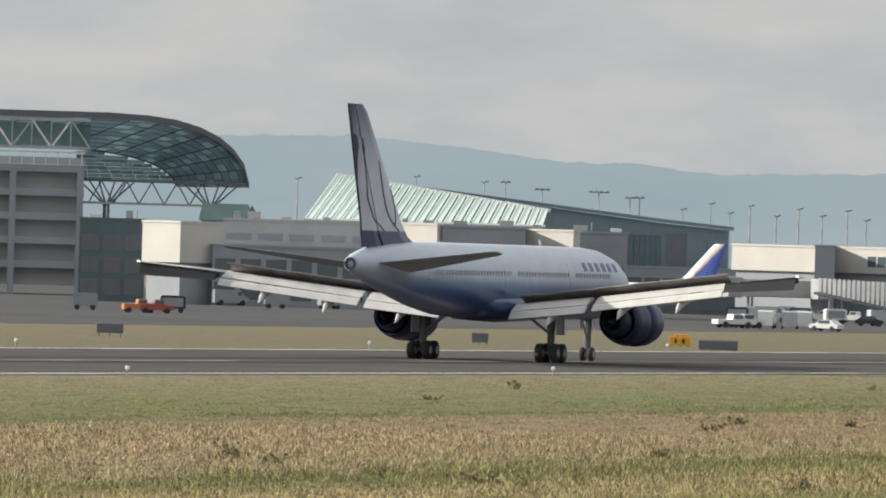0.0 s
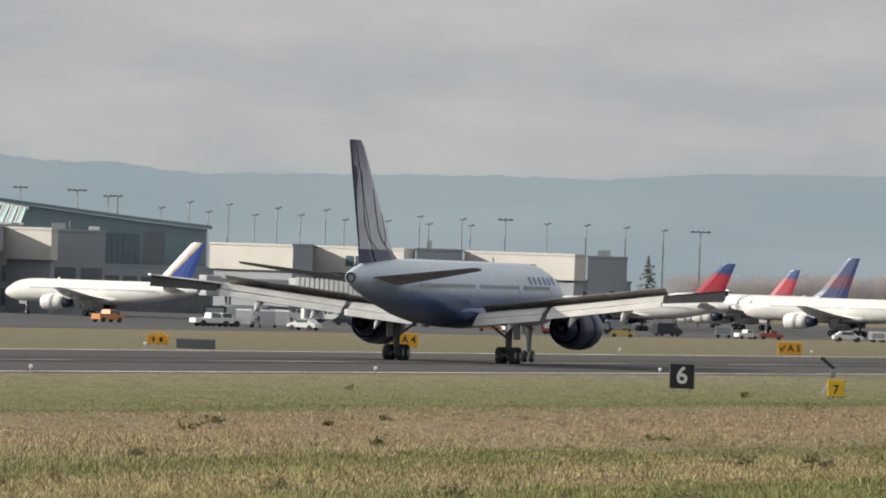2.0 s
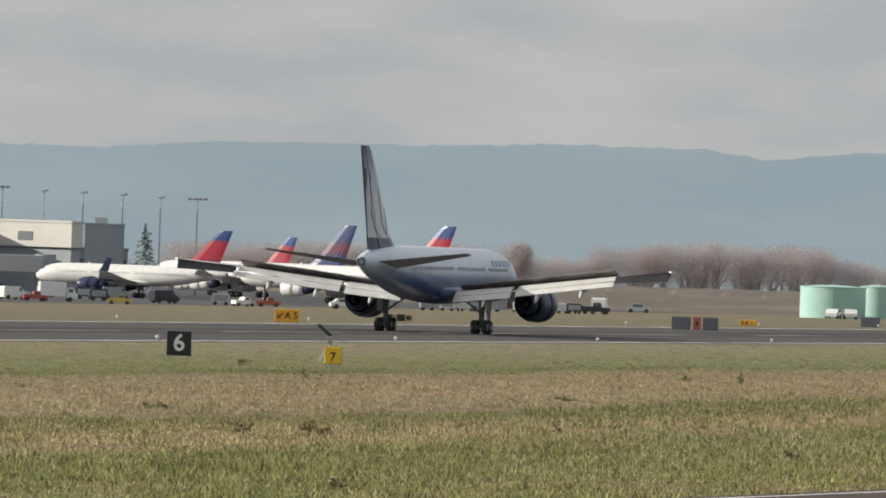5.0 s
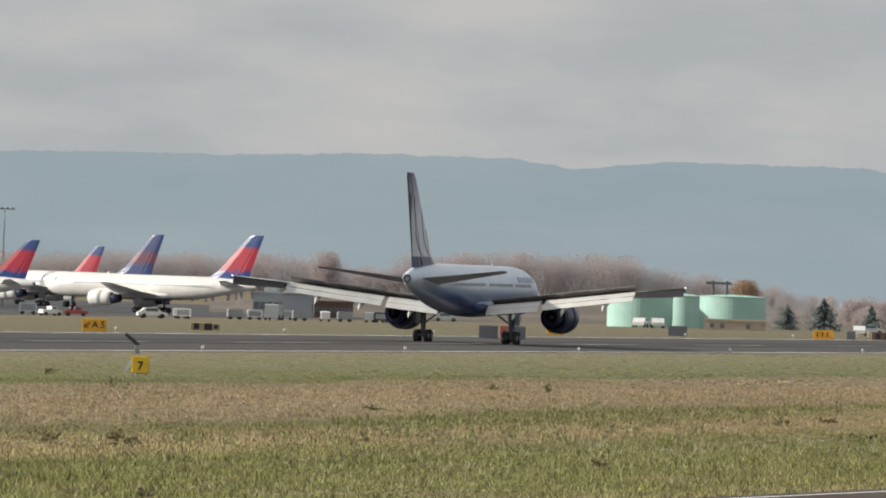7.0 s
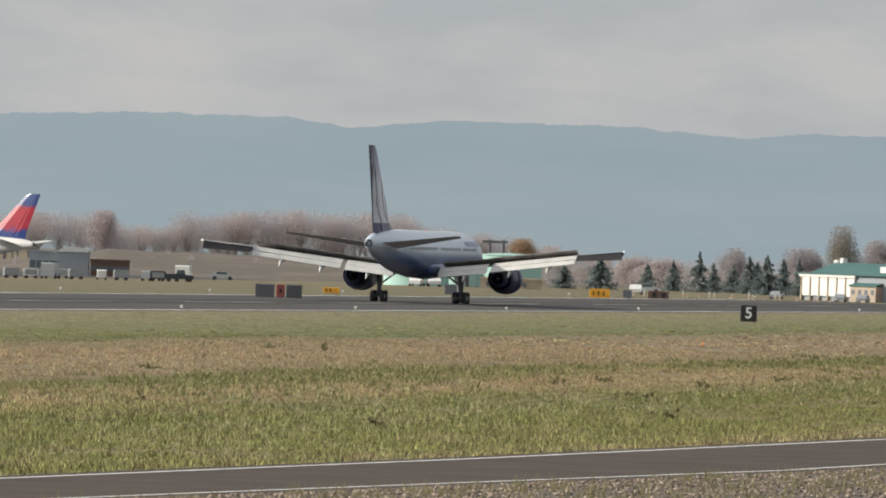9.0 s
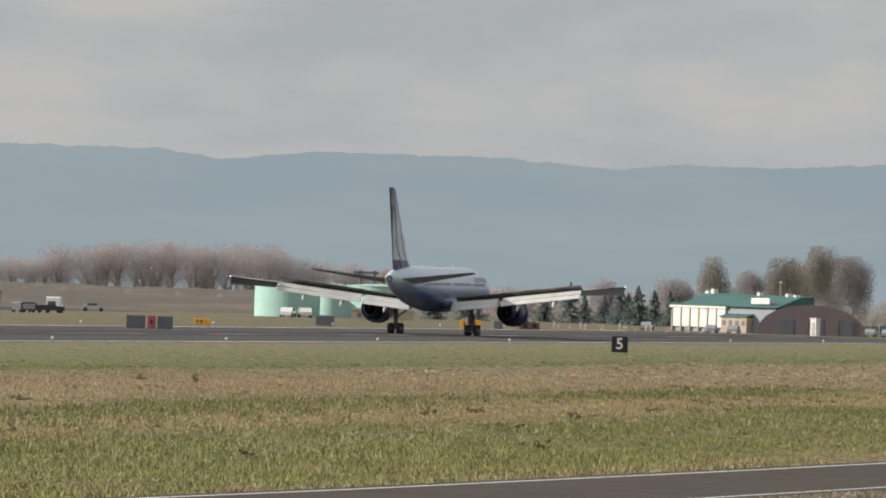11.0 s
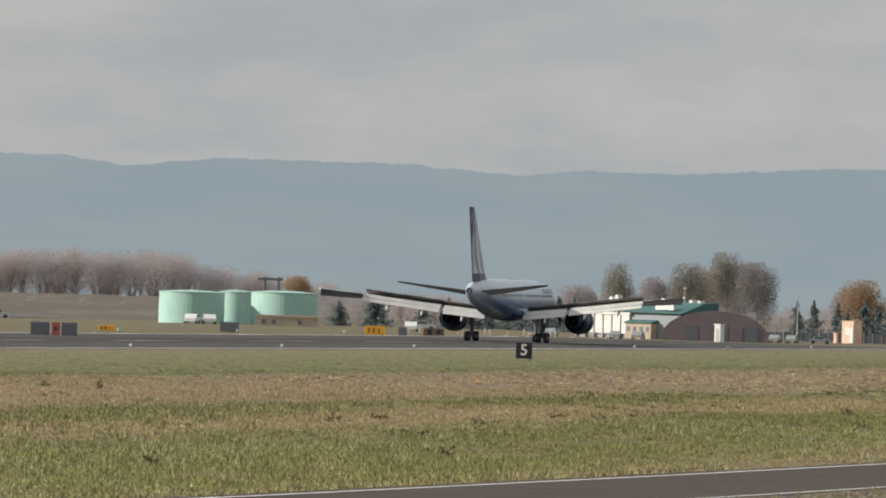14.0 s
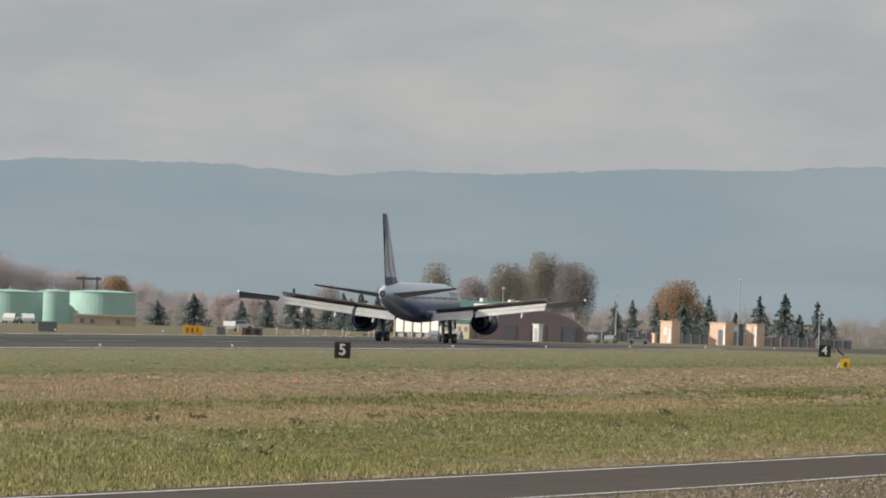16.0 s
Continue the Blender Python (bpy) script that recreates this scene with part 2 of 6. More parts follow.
M_GLASSD = mat("tinted_glass", (0.09, 0.135, 0.155), 0.12, col2=(0.07, 0.11, 0.125), scale=0.2, spec=0.6)
M_GREENGL = mat("green_glass", (0.29, 0.42, 0.39), 0.3, col2=(0.18, 0.3, 0.28), scale=0.12, fine=0.6)
M_VAULT = mat("grey_green_roof_glass", (0.36, 0.44, 0.47), 0.4, col2=(0.26, 0.33, 0.36), scale=0.2, fine=0.9)
M_VAULTPALE = mat("pale_green_roof_glass", (0.5, 0.6, 0.6), 0.4, col2=(0.36, 0.45, 0.46), scale=0.2, fine=0.9)
for _m in (M_VAULT, M_VAULTPALE):
    translucent(_m, 0.7)
M_ROOFGR = mat("pale_green_roof", (0.72, 0.9, 0.81), 0.35, col2=(0.6, 0.82, 0.72), scale=0.12, fine=1.2)
M_STEELDK = mat("dark_painted_steel", (0.14, 0.15, 0.17), 0.6, scale=1)
M_SIGNBLK = mat("black_sign_face", (0.015, 0.016, 0.02), 0.5, scale=2)
M_SIGNYEL = mat("yellow_sign_face", (0.85, 0.55, 0.03), 0.5, col2=(0.7, 0.43, 0.02), scale=2)
M_SIGNORG = mat("amber_sign_face", (0.85, 0.42, 0.03), 0.5, col2=(0.7, 0.33, 0.02), scale=2)
M_SIGNWHT = mat("white_sign_letters", (0.82, 0.82, 0.82), 0.5, scale=3)
M_RED = mat("red_paint", (0.55, 0.05, 0.035), 0.5, scale=2)
M_ORANGE = mat("orange_paint", (0.8, 0.25, 0.03), 0.5, scale=2)

# ---------------------------------------------------------------- helpers


def thing(name, m, label, category, group="", kind=""):
    ob = new(name)
    ob.matrix_world = m
    return tagged(ob, label, category, group, kind)


def part(name, bm, material, parent=None, label="", smooth=False):
    me = bpy.data.meshes.new(name)
    bmesh.ops.recalc_face_normals(bm, faces=bm.faces)
    bm.to_mesh(me)
    bm.free()
    me.materials.append(material)
    if smooth:
        me.shade_smooth()
    ob = new(name, me)
    if parent:
        ob.parent = parent
    if label:
        ob["label"] = label
    return ob


def solo(name, bm, material, m, label, category, group="", kind="", smooth=False):
    """A thing that is one mesh."""
    ob = part(name, bm, material, smooth=smooth)
    ob.matrix_world = m
    return tagged(ob, label, category, group, kind)


def box(x0, x1, y0, y1, z0, z1, bm=None, bevel=0.0):
    b = bm or bmesh.new()
    v = [b.verts.new((x, y, z)) for x in (x0, x1) for y in (y0, y1) for z in (z0, z1)]
    fs = [b.faces.new([v[i] for i in q]) for q in ((0, 1, 3, 2), (4, 6, 7, 5), (0, 4, 5, 1), (2, 3, 7, 6), (0, 2, 6, 4), (1, 5, 7, 3))]
    if bevel:
        es = {e for f in fs for e in f.edges}
        bmesh.ops.bevel(b, geom=list(es), offset=bevel, segments=2, affect="EDGES", profile=0.5)
    return b


def loft(rings, bm=None, caps=True, closed=True):
    """Skin a row of rings, each a list of points."""
    b = bm or bmesh.new()
    vs = [[b.verts.new(p) for p in r] for r in rings]
    n = len(vs[0])
    for a, c in zip(vs, vs[1:]):
        for i in range(n if closed else n - 1):
            j = (i + 1) % n
            b.faces.new((a[i], a[j], c[j], c[i]))
    if caps:
        b.faces.new(vs[0])
        b.faces.new(vs[-1][::-1])
    return b


def ring(cx, y, cz, rx, rz, n=28):
    return [(cx + rx * math.cos(2 * math.pi * i / n), y, cz + rz * math.sin(2 * math.pi * i / n)) for i in range(n)]


def rod(a, b, r0, r1=None, n=8, bm=None):
    """A tapered round bar from a to b."""
    a, b = Vector(a), Vector(b)
    r1 = r0 if r1 is None else r1
    q = (b - a).to_track_quat("Z", "Y")
    rings = []
    for p, r in ((a, r0), (b, r1)):
        rings.append([p + q @ Vector((r * math.cos(2 * math.pi * i / n), r * math.sin(2 * math.pi * i / n), 0)) for i in range(n)])
    return loft(rings, bm)


def slab(pts, thick, bm=None):
    """A plate: a polygon given thickness along its normal."""
    b = bm or bmesh.new()
    p = [Vector(q) for q in pts]
    nrm = (p[1] - p[0]).cross(p[2] - p[0]).normalized() * thick
    lo = [b.verts.new(q) for q in p]
    hi = [b.verts.new(q + nrm) for q in p]
    b.faces.new(lo[::-1])
    b.faces.new(hi)
    k = len(p)
    for i in range(k):
        b.faces.new((lo[i], lo[(i + 1) % k], hi[(i + 1) % k], hi[i]))
    return b


def spot(bearing, dist, z=0.0, turn=0.0):
    """A pose at a bearing and distance from the viewpoint: x to the viewer's right, y away. turn: degrees anticlockwise from above."""
    b = radians(bearing)
    return pose(dist * math.sin(b), dist * math.cos(b), z, 0, 0, -bearing + turn)


def dip(y):
    return -1.3 * min(max((y - 1300) / 350, 0), 1)


def fall(x, y=0.0):
    """Height of the ground: level as far as the runway, lower at the apron and far along the field."""
    return min(-2.2 * min(max((-225 - x) / 175, 0), 1), dip(y))


def text_bm(s, size, depth=0.01, width=None):
    cu = bpy.data.curves.new("letters", "FONT")
    cu.body, cu.size, cu.extrude = s, size, depth
    cu.align_x, cu.align_y = "CENTER", "CENTER"
    cu.resolution_u = 4
    cu.offset = size * 0.018
    ob = bpy.data.objects.new("letters", cu)
    me = bpy.data.meshes.new_from_object(ob)
    bm = bmesh.new()
    bm.from_mesh(me)
    bpy.data.objects.remove(ob)
    bpy.data.meshes.remove(me)
    # stand the letters up, facing the viewer
    bmesh.ops.rotate(bm, verts=bm.verts, cent=(0, 0, 0), matrix=Matrix.Rotation(radians(90), 3, "X"))
    return bm

# ---------------------------------------------------------------- ground and distance


def grid_mesh(name, xs, ys, zf, material, kind="structure", label="", category=""):
    V = [(x, y, zf(x, y)) for y in ys for x in xs]
    n = len(xs)
    F = [(j * n + i, j * n + i + 1, (j + 1) * n + i + 1, (j + 1) * n + i) for j in range(len(ys) - 1) for i in range(n - 1)]
    me = bpy.data.meshes.new(name)
    me.from_pydata(V, [], F)
    me.materials.append(material)
    ob = new(name, me)
    return tagged(ob, label, category, "", kind)


XS = [-4500, -2500, -1400, -900, -700, -550, -480, -430, -400, -370, -340, -310, -280, -250, -235, -225, -215, -190, -168, -150, -130, -110, -90, -70, -55, -42, -20, 20, 100, 600, 2500]
YS = [-1500, -400, 0, 100, 200, 300, 400, 500, 600, 700, 800, 900, 1000, 1200, 1300, 1450, 1650, 2000, 2500, 3200, 4000, 4600]
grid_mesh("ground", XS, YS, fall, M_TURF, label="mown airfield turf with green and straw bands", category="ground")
grid_mesh("runway", [-214.5, -203, -191.5, -180, -168.5], [-900, 0, 300, 600, 900, 1200, 1300, 1450, 1650, 2000, 2500], lambda x, y: dip(y) + 0.02, M_ASPHALT, label="dark grey asphalt runway", category="runway")
grid_mesh("apron", [-1100, -800, -600, -500, -400], [300, 900, 1300, 1600, 1900, 2300], lambda x, y: -2.18, M_APRON, label="grey concrete airport apron", category="apron")


def strip(name, pts_far, pts_near, z, material, label, category):
    V = [(*p, z) for p in pts_far] + [(*p, z) for p in pts_near]
    n = len(pts_far)
    me = bpy.data.meshes.new(name)
    me.from_pydata(V, [], [(i, n + i, n + i + 1, i + 1) for i in range(n - 1)])
    me.materials.append(material)
    return tagged(new(name, me), label, category, "", "structure")


FAR_EDGE = [(-66, 20), (-57.5, 190), (-55.3, 238), (-53, 280), (-50.9, 334), (-48.4, 417), (-44, 560), (-30, 900)]
NEAR_EDGE = [(-58, 20), (-53, 190), (-49.6, 232), (-45.2, 280), (-43.2, 334), (-41.2, 417), (-36.5, 560), (-22, 900)]


def shifted(edge, dx):
    return [(x + dx, y) for x, y in edge]


strip("perimeter_road", shifted(FAR_EDGE, -0.8), shifted(NEAR_EDGE, 0.9), 0.02, M_ROAD, "grey asphalt perimeter road beside the turf", "road")
strip("road_edge_line", shifted(FAR_EDGE, -0.12), shifted(FAR_EDGE, 0.12), 0.03, M_PAINT, "worn white road edge line", "road marking")
strip("road_edge_line", shifted(NEAR_EDGE, -0.1), shifted(NEAR_EDGE, 0.1), 0.03, M_PAINT, "worn white road edge line", "road marking")
strip("gravel_verge", shifted(NEAR_EDGE, 0.9), shifted(NEAR_EDGE, 9), 0.015, M_GRAVEL, "brown and grey gravel verge", "gravel")
for x in (-169.9, -213.3):
    strip("runway_edge_line", [(x - 0.45, -900), (x - 0.45, 1300)], [(x + 0.45, -900), (x + 0.45, 1300)], 0.03, M_PAINT, "white painted runway edge line", "runway marking")
for k in range(-6, 11):
    y = 634 + 60.96 * k
    ob = strip("centreline_dash", [(-190.4, y), (-190.4, y + 34)], [(-189.4, y), (-189.4, y + 34)], 0.035, M_WORN, "white painted runway centreline dash", "runway marking")
    ob["group"] = "centreline dashes"


for x in (-196.5, -195.2, -194.4, -188.9, -187.8, -186.6):
    w_ = 0.35 + 0.2 * math.sin(x * 3)
    strip("rubber_streak", [(x - w_, -900), (x - w_, 1290)], [(x + w_, -900), (x + w_, 1290)], 0.026, M_RUBBER, "dark rubber streak along the runway", "runway marking")


def hills():
    """Wooded ridges far behind everything, their haze put into a glowing colour."""
    m = bpy.data.materials.new("haze_glow_woods")
    m.use_nodes = True
    N, L = m.node_tree.nodes, m.node_tree.links
    bs = N["Principled BSDF"]
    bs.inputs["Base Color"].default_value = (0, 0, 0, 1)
    bs.inputs["Roughness"].default_value = 1
    bs.inputs["Specular IOR Level"].default_value = 0
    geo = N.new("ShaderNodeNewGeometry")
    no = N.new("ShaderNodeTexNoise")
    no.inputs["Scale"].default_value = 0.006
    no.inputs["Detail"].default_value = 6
    # blue-grey haze painted as emission over the black base
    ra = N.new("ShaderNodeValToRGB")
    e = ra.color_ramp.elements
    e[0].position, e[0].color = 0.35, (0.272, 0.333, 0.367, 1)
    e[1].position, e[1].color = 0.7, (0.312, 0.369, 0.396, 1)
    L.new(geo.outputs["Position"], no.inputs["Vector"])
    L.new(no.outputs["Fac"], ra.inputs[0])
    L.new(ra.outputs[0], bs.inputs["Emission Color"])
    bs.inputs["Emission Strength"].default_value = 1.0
    rng = random.Random(4)
    prof = [(-24, 0.62), (-20, 0.6), (-19.25, 0.597), (-18.6, 0.615), (-18, 0.565), (-17.55, 0.51), (-17.2, 0.515), (-16.8, 0.472), (-16, 0.495), (-15.2, 0.512), (-14.75, 0.507), (-14.2, 0.555),
            (-13.7, 0.567), (-13.1, 0.572), (-12.5, 0.6), (-11.7, 0.6), (-11.4, 0.557), (-10.9, 0.61), (-10, 0.61), (-9.4, 0.568), (-9.1, 0.605), (-8.6, 0.6), (-7.85, 0.655), (-7.3, 0.66), (-6.85, 0.7), (-5, 0.68), (-2, 0.6), (4, 0.5)]
    bs_, es_ = zip(*prof)
    D = 4700
    V, F = [], []
    n = 1500
    for i in range(n):
        b = -24 + 28 * i / (n - 1)
        el = float(np.interp(b, bs_, es_))
        top = EYE[2] + D * math.tan(radians(el)) + 0.8 * (noise.noise((b * 9, 0, 0)) + 0.5 * noise.noise((b * 31, 3, 0))) + rng.random() * 0.35
        for k, (d, z) in enumerate(((D - 350, -3), (D - 120, top * 0.55), (D, top), (D + 60, -5))):
            V.append((d * math.sin(radians(b)), d * math.cos(radians(b)), z))
    for i in range(n - 1):
        for k in range(3):
            a = i * 4 + k
            F.append((a, a + 4, a + 5, a + 1))
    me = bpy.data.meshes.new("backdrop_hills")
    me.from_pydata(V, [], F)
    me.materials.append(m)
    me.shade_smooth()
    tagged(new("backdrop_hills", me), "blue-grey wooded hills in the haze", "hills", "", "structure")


hills()

# ---------------------------------------------------------------- airliners
NAVY, PALE = (0.012, 0.028, 0.115), (0.62, 0.66, 0.72)
# grey over navy livery; its paler top also has skylight put into the paint
M_UA = banded("two_tone_paint", [(0.0, (0.015, 0.03, 0.1)), (0.16, (0.022, 0.048, 0.14)), (0.36, (0.05, 0.112, 0.27)), (0.48, (0.24, 0.33, 0.5)), (0.55, (0.42, 0.49, 0.59)), (0.66, (0.52, 0.6, 0.71)), (1, (0.66, 0.73, 0.82))], "Z", 0.28, 2.1, 6.5)
M_UATAILFIN = banded("fin_paint", [(0, NAVY), (0.085, NAVY), (0.095, (0.6, 0.63, 0.7)), (0.5, (0.52, 0.56, 0.64)), (0.7, (0.33, 0.36, 0.48)), (0.88, (0.13, 0.15, 0.26)), (1, (0.04, 0.05, 0.12))], "Z", 0.35, 6.2, 13.6)
M_NAVY = mat("navy_paint", (0.03, 0.04, 0.085), 0.35, col2=(0.042, 0.052, 0.1), scale=1, spec=0.3)
M_STRIPE = mat("dark_blue_stripe", (0.01, 0.014, 0.05), 0.4)
M_WINGGREY = mat("wing_grey", (0.42, 0.42, 0.41), 0.4, col2=(0.3, 0.3, 0.3), scale=0.6, fine=5)
M_FLAP = mat("flap_pale_grey", (0.62, 0.61, 0.58), 0.4, col2=(0.48, 0.47, 0.45), scale=0.8, fine=6)
M_SPOIL = mat("shaded_spoiler_grey", (0.24, 0.225, 0.22), 0.55, col2=(0.12, 0.112, 0.11), scale=1.2, fine=6)
M_PANE = mat("cabin_pane", (0.4, 0.43, 0.47), 0.45)
M_TITLE = mat("slate_blue_title", (0.12, 0.16, 0.3), 0.4)
M_UNDER = mat("shaded_underside_paint", (0.03, 0.03, 0.04), 0.6, col2=(0.02, 0.02, 0.027), scale=1.5, spec=0.1)
M_STAB = mat("tailplane_grey", (0.36, 0.365, 0.385), 0.5, col2=(0.25, 0.25, 0.26), scale=0.8, fine=5, spec=0.2)
# near-black grey puts the shaded underside of the outer wing into colour
M_AILERON = mat("aileron_shade_grey", (0.045, 0.045, 0.05), 0.75, col2=(0.032, 0.032, 0.035), scale=0.8, spec=0.1)
M_BARE = mat("polished_metal", (0.75, 0.75, 0.76), 0.25, 0.9, scale=2)
M_LINER = mat("white_airliner_paint", (0.8, 0.79, 0.76), 0.3, col2=(0.7, 0.69, 0.67), scale=0.4)
M_LINER2 = banded("white_over_blue_paint", [(0, (0.02, 0.03, 0.12)), (0.16, (0.02, 0.03, 0.12)), (0.19, (0.78, 0.77, 0.74)), (1, (0.8, 0.79, 0.76))], "Z", 0.3, 1.6, 6.4)
M_DFIN = banded("red_and_blue_fin_paint", [(0, (0.02, 0.05, 0.2)), (0.24, (0.02, 0.05, 0.2)), (0.36, (0.37, 0.03, 0.055)), (0.78, (0.4, 0.03, 0.05)), (0.88, (0.03, 0.06, 0.2)), (1, (0.04, 0.08, 0.22))], "Z", 0.35, 6.2, 13.6, wobble=0.25)
# darker copy of the red and blue fin, its shade put into the paint
M_DFIN_SHADE = banded("shaded_red_and_blue_fin_paint", [(0, (0.02, 0.04, 0.14)), (0.34, (0.02, 0.04, 0.14)), (0.46, (0.13, 0.03, 0.055)), (0.6, (0.12, 0.03, 0.06)), (0.74, (0.025, 0.045, 0.15)), (1, (0.03, 0.05, 0.16))], "Z", 0.35, 6.2, 13.6, wobble=0.25)
# blue and gold livery; the white leading edge is sun glint put into paint
M_UFIN2 = banded("blue_gold_fin_paint_lit_edge", [(0, (0.03, 0.07, 0.3)), (0.72, (0.03, 0.07, 0.32)), (0.78, (0.5, 0.36, 0.24)), (0.83, (0.65, 0.56, 0.46)), (0.88, (0.8, 0.78, 0.74)), (1, (0.8, 0.79, 0.76))], "Y", 0.35, -11.0, -4.0, wobble=0.1, slant=1.1)
M_LAMPW = mat("lamp_lens", (0.9, 0.9, 0.9), 0.2)
M_LAMPW.node_tree.nodes["Principled BSDF"].inputs["Emission Color"].default_value = (1, 0.97, 0.9, 1)
M_LAMPW.node_tree.nodes["Principled BSDF"].inputs["Emission Strength"].default_value = 1.2

STATIONS = [(23.8, 3.75, 0.06, 0.06), (23.55, 3.78, 0.42, 0.4), (23.1, 3.83, 0.77, 0.74), (22.2, 3.93, 1.2, 1.18), (21.1, 4.06, 1.52, 1.56), (19.9, 4.18, 1.71, 1.81), (18.2, 4.29, 1.83, 1.96), (16, 4.34, 1.88, 2.02),
            (8, 4.34, 1.88, 2.03), (0, 4.34, 1.88, 2.03), (-6, 4.35, 1.88, 2.02), (-9, 4.42, 1.86, 1.96), (-12, 4.56, 1.75, 1.8), (-15, 4.75, 1.54, 1.57), (-18, 4.93, 1.22, 1.28), (-20.5, 5.05, 0.9, 0.98), (-22.3, 5.1, 0.6, 0.68), (-23.3, 5.1, 0.42, 0.48), (-23.6, 5.1, 0.36, 0.4)]


def patch(sx, y0, y1, z0, z1, stretch, off):
    """A thin piece of skin that follows the side of the fuselage."""
    ys, zcs, rxs, rzs = zip(*STATIONS[::-1])
    rows = []
    for y in (y0, (y0 + y1) / 2, y1):
        zc, rx, rz = (float(np.interp(y / stretch, ys, v)) for v in (zcs, rxs, rzs))
        out, inn = [], []
        for k in range(6):
            z = z0 + (z1 - z0) * k / 5
            x = rx * math.sqrt(max(0.05, 1 - ((z - zc) / rz) ** 2))
            out.append((sx * (x + off), y, z))
            inn.append((sx * (x - 0.04), y, z))
        rows.append(out + inn[::-1])
    return loft(rows)


def foil(x, z, le, te, th, n=9):
    """A wing section at x from le (front) to te."""
    c = le - te
    up, lo = [], []
    for i in range(n):
        s = (1 - math.cos(math.pi * i / (n - 1))) / 2
        t = th * 5 * (0.2969 * math.sqrt(s) - 0.126 * s - 0.3516 * s * s + 0.2843 * s ** 3 - 0.1015 * s ** 4)
        up.append((x, le - c * s, z + t + 0.02 * c * s * (1 - s)))
        lo.append((x, le - c * s, z - t * 0.8 + 0.02 * c * s * (1 - s)))
    return up + lo[::-1][1:-1]


def wing_line(x):
    """Leading edge, trailing edge and height of the wing at span x."""
    le = 7.3 - 0.51 * x
    te = -2.2 if x < 6.6 else -2.2 - (x - 6.6) * 2.05 / 12.4
    return le, te, float(np.interp(x, (1.5, 6.6, 14.4, 19), (3.05, 3.58, 4.5, 4.97)))


def wing(parent, side, flaps, skin):
    """One wing with its flaps, spoilers, aileron and fairings."""
    sx = side
    cut = 1.35 if flaps else 0.0
    rings = []
    for x in (0.8, 1.9, 4, 6.6, 9, 11.5, 14.4):
        le, te, z = wing_line(x)
        rings.append([(sx * a, b, c) for a, b, c in foil(x, z, le, te + cut, (0.95 - 0.045 * x) * 0.5)])
    w = part("wing", loft(rings), skin, parent, smooth=True)
    rings = []
    for x in (14.45, 16.5, 18.2, 18.7, 18.8):
        le, te, z = wing_line(x)
        if x > 18.6:
            le -= 0.25 if x < 18.75 else 0.8
        rings.append([(sx * a, b, c) for a, b, c in foil(x, z, le, te, (0.95 - 0.045 * x) * 0.45)])
    # pale tip above the dark aileron: sun and shade put into two greys
    part("wing_tip", loft(rings), M_FLAP if flaps else skin, w, smooth=True)
    le, te, z = wing_line(18.65)
    part("tip_light", box(sx * 18.7, sx * 18.82, te - 0.06, te + 0.06, z + 0.0, z + 0.09), M_LAMPW, w)
    if not flaps:
        return w
    for x0, x1 in ((2.0, 6.3), (6.7, 14.35)):
        for name, off, chord, ang_, gap in (("flap", 1.5, 1.25, 15, 0.0), ("aft_flap", 0.33, 0.7, 30, 0.0)):
            ring2 = []
            for x in (x0, (x0 + x1) / 2, x1):
                le, te, z = wing_line(x)
                y0, z0 = te + off, z - 0.0 - (0.4 if name == "aft_flap" else 0.0) * (1.05 if x < 6.6 else 1)
                d = radians(ang_)
                c = chord * (1.12 if x < 6.6 else 1.0 - 0.02 * (x - 6.6))
                prof = [(0, 0.0), (0.12, 0.11), (0.45, 0.12), (1, 0.015), (1, -0.015), (0.45, -0.06), (0.1, -0.08)]
                ring2.append([(sx * x, y0 - c * s * math.cos(d) + t * math.sin(d) * -1, z0 - c * s * math.sin(d) + t * math.cos(d)) for s, t in prof])
            part(name, loft(ring2), M_FLAP, w)
    # raised spoiler panels, seen from behind, their shade put into a dark colour
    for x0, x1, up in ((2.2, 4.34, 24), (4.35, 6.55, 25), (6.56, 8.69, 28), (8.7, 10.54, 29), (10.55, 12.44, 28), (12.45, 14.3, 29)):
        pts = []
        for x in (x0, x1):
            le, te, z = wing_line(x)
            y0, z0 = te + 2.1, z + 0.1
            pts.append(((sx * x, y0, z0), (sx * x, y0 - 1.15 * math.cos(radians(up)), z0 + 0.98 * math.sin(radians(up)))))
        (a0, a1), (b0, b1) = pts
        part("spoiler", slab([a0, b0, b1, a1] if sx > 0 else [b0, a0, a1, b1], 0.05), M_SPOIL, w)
    rings = []
    for x in (14.5, 16.8, 18.65):
        le, te, z = wing_line(x)
        rings.append([(sx * x, te + a, z + b) for a, b in ((0.7, 0.0), (0.1, 0.03), (-0.22, -0.46 - 0.05 * (x - 14.5)), (-0.3, -0.48 - 0.05 * (x - 14.5)), (0.1, -0.34), (0.7, -0.3))])
    part("aileron", loft(rings), M_AILERON, w)
    for x in (4.3, 8.4, 11.9):
        le, te, z = wing_line(x)
        rr = [[(sx * x + r * math.cos(k * math.pi / 4), y, zz + 1.5 * r * math.sin(k * math.pi / 4)) for k in range(8)] for y, zz, r in ((te + 3.0, z - 0.4, 0.05), (te + 1.8, z - 0.5, 0.17), (te + 0.5, z - 0.72, 0.2), (te - 0.3, z - 1.05, 0.14), (te - 0.75, z - 1.35, 0.03))]
        part("flap_track_fairing", loft(rr), M_FLAP, w, smooth=True)
    return w


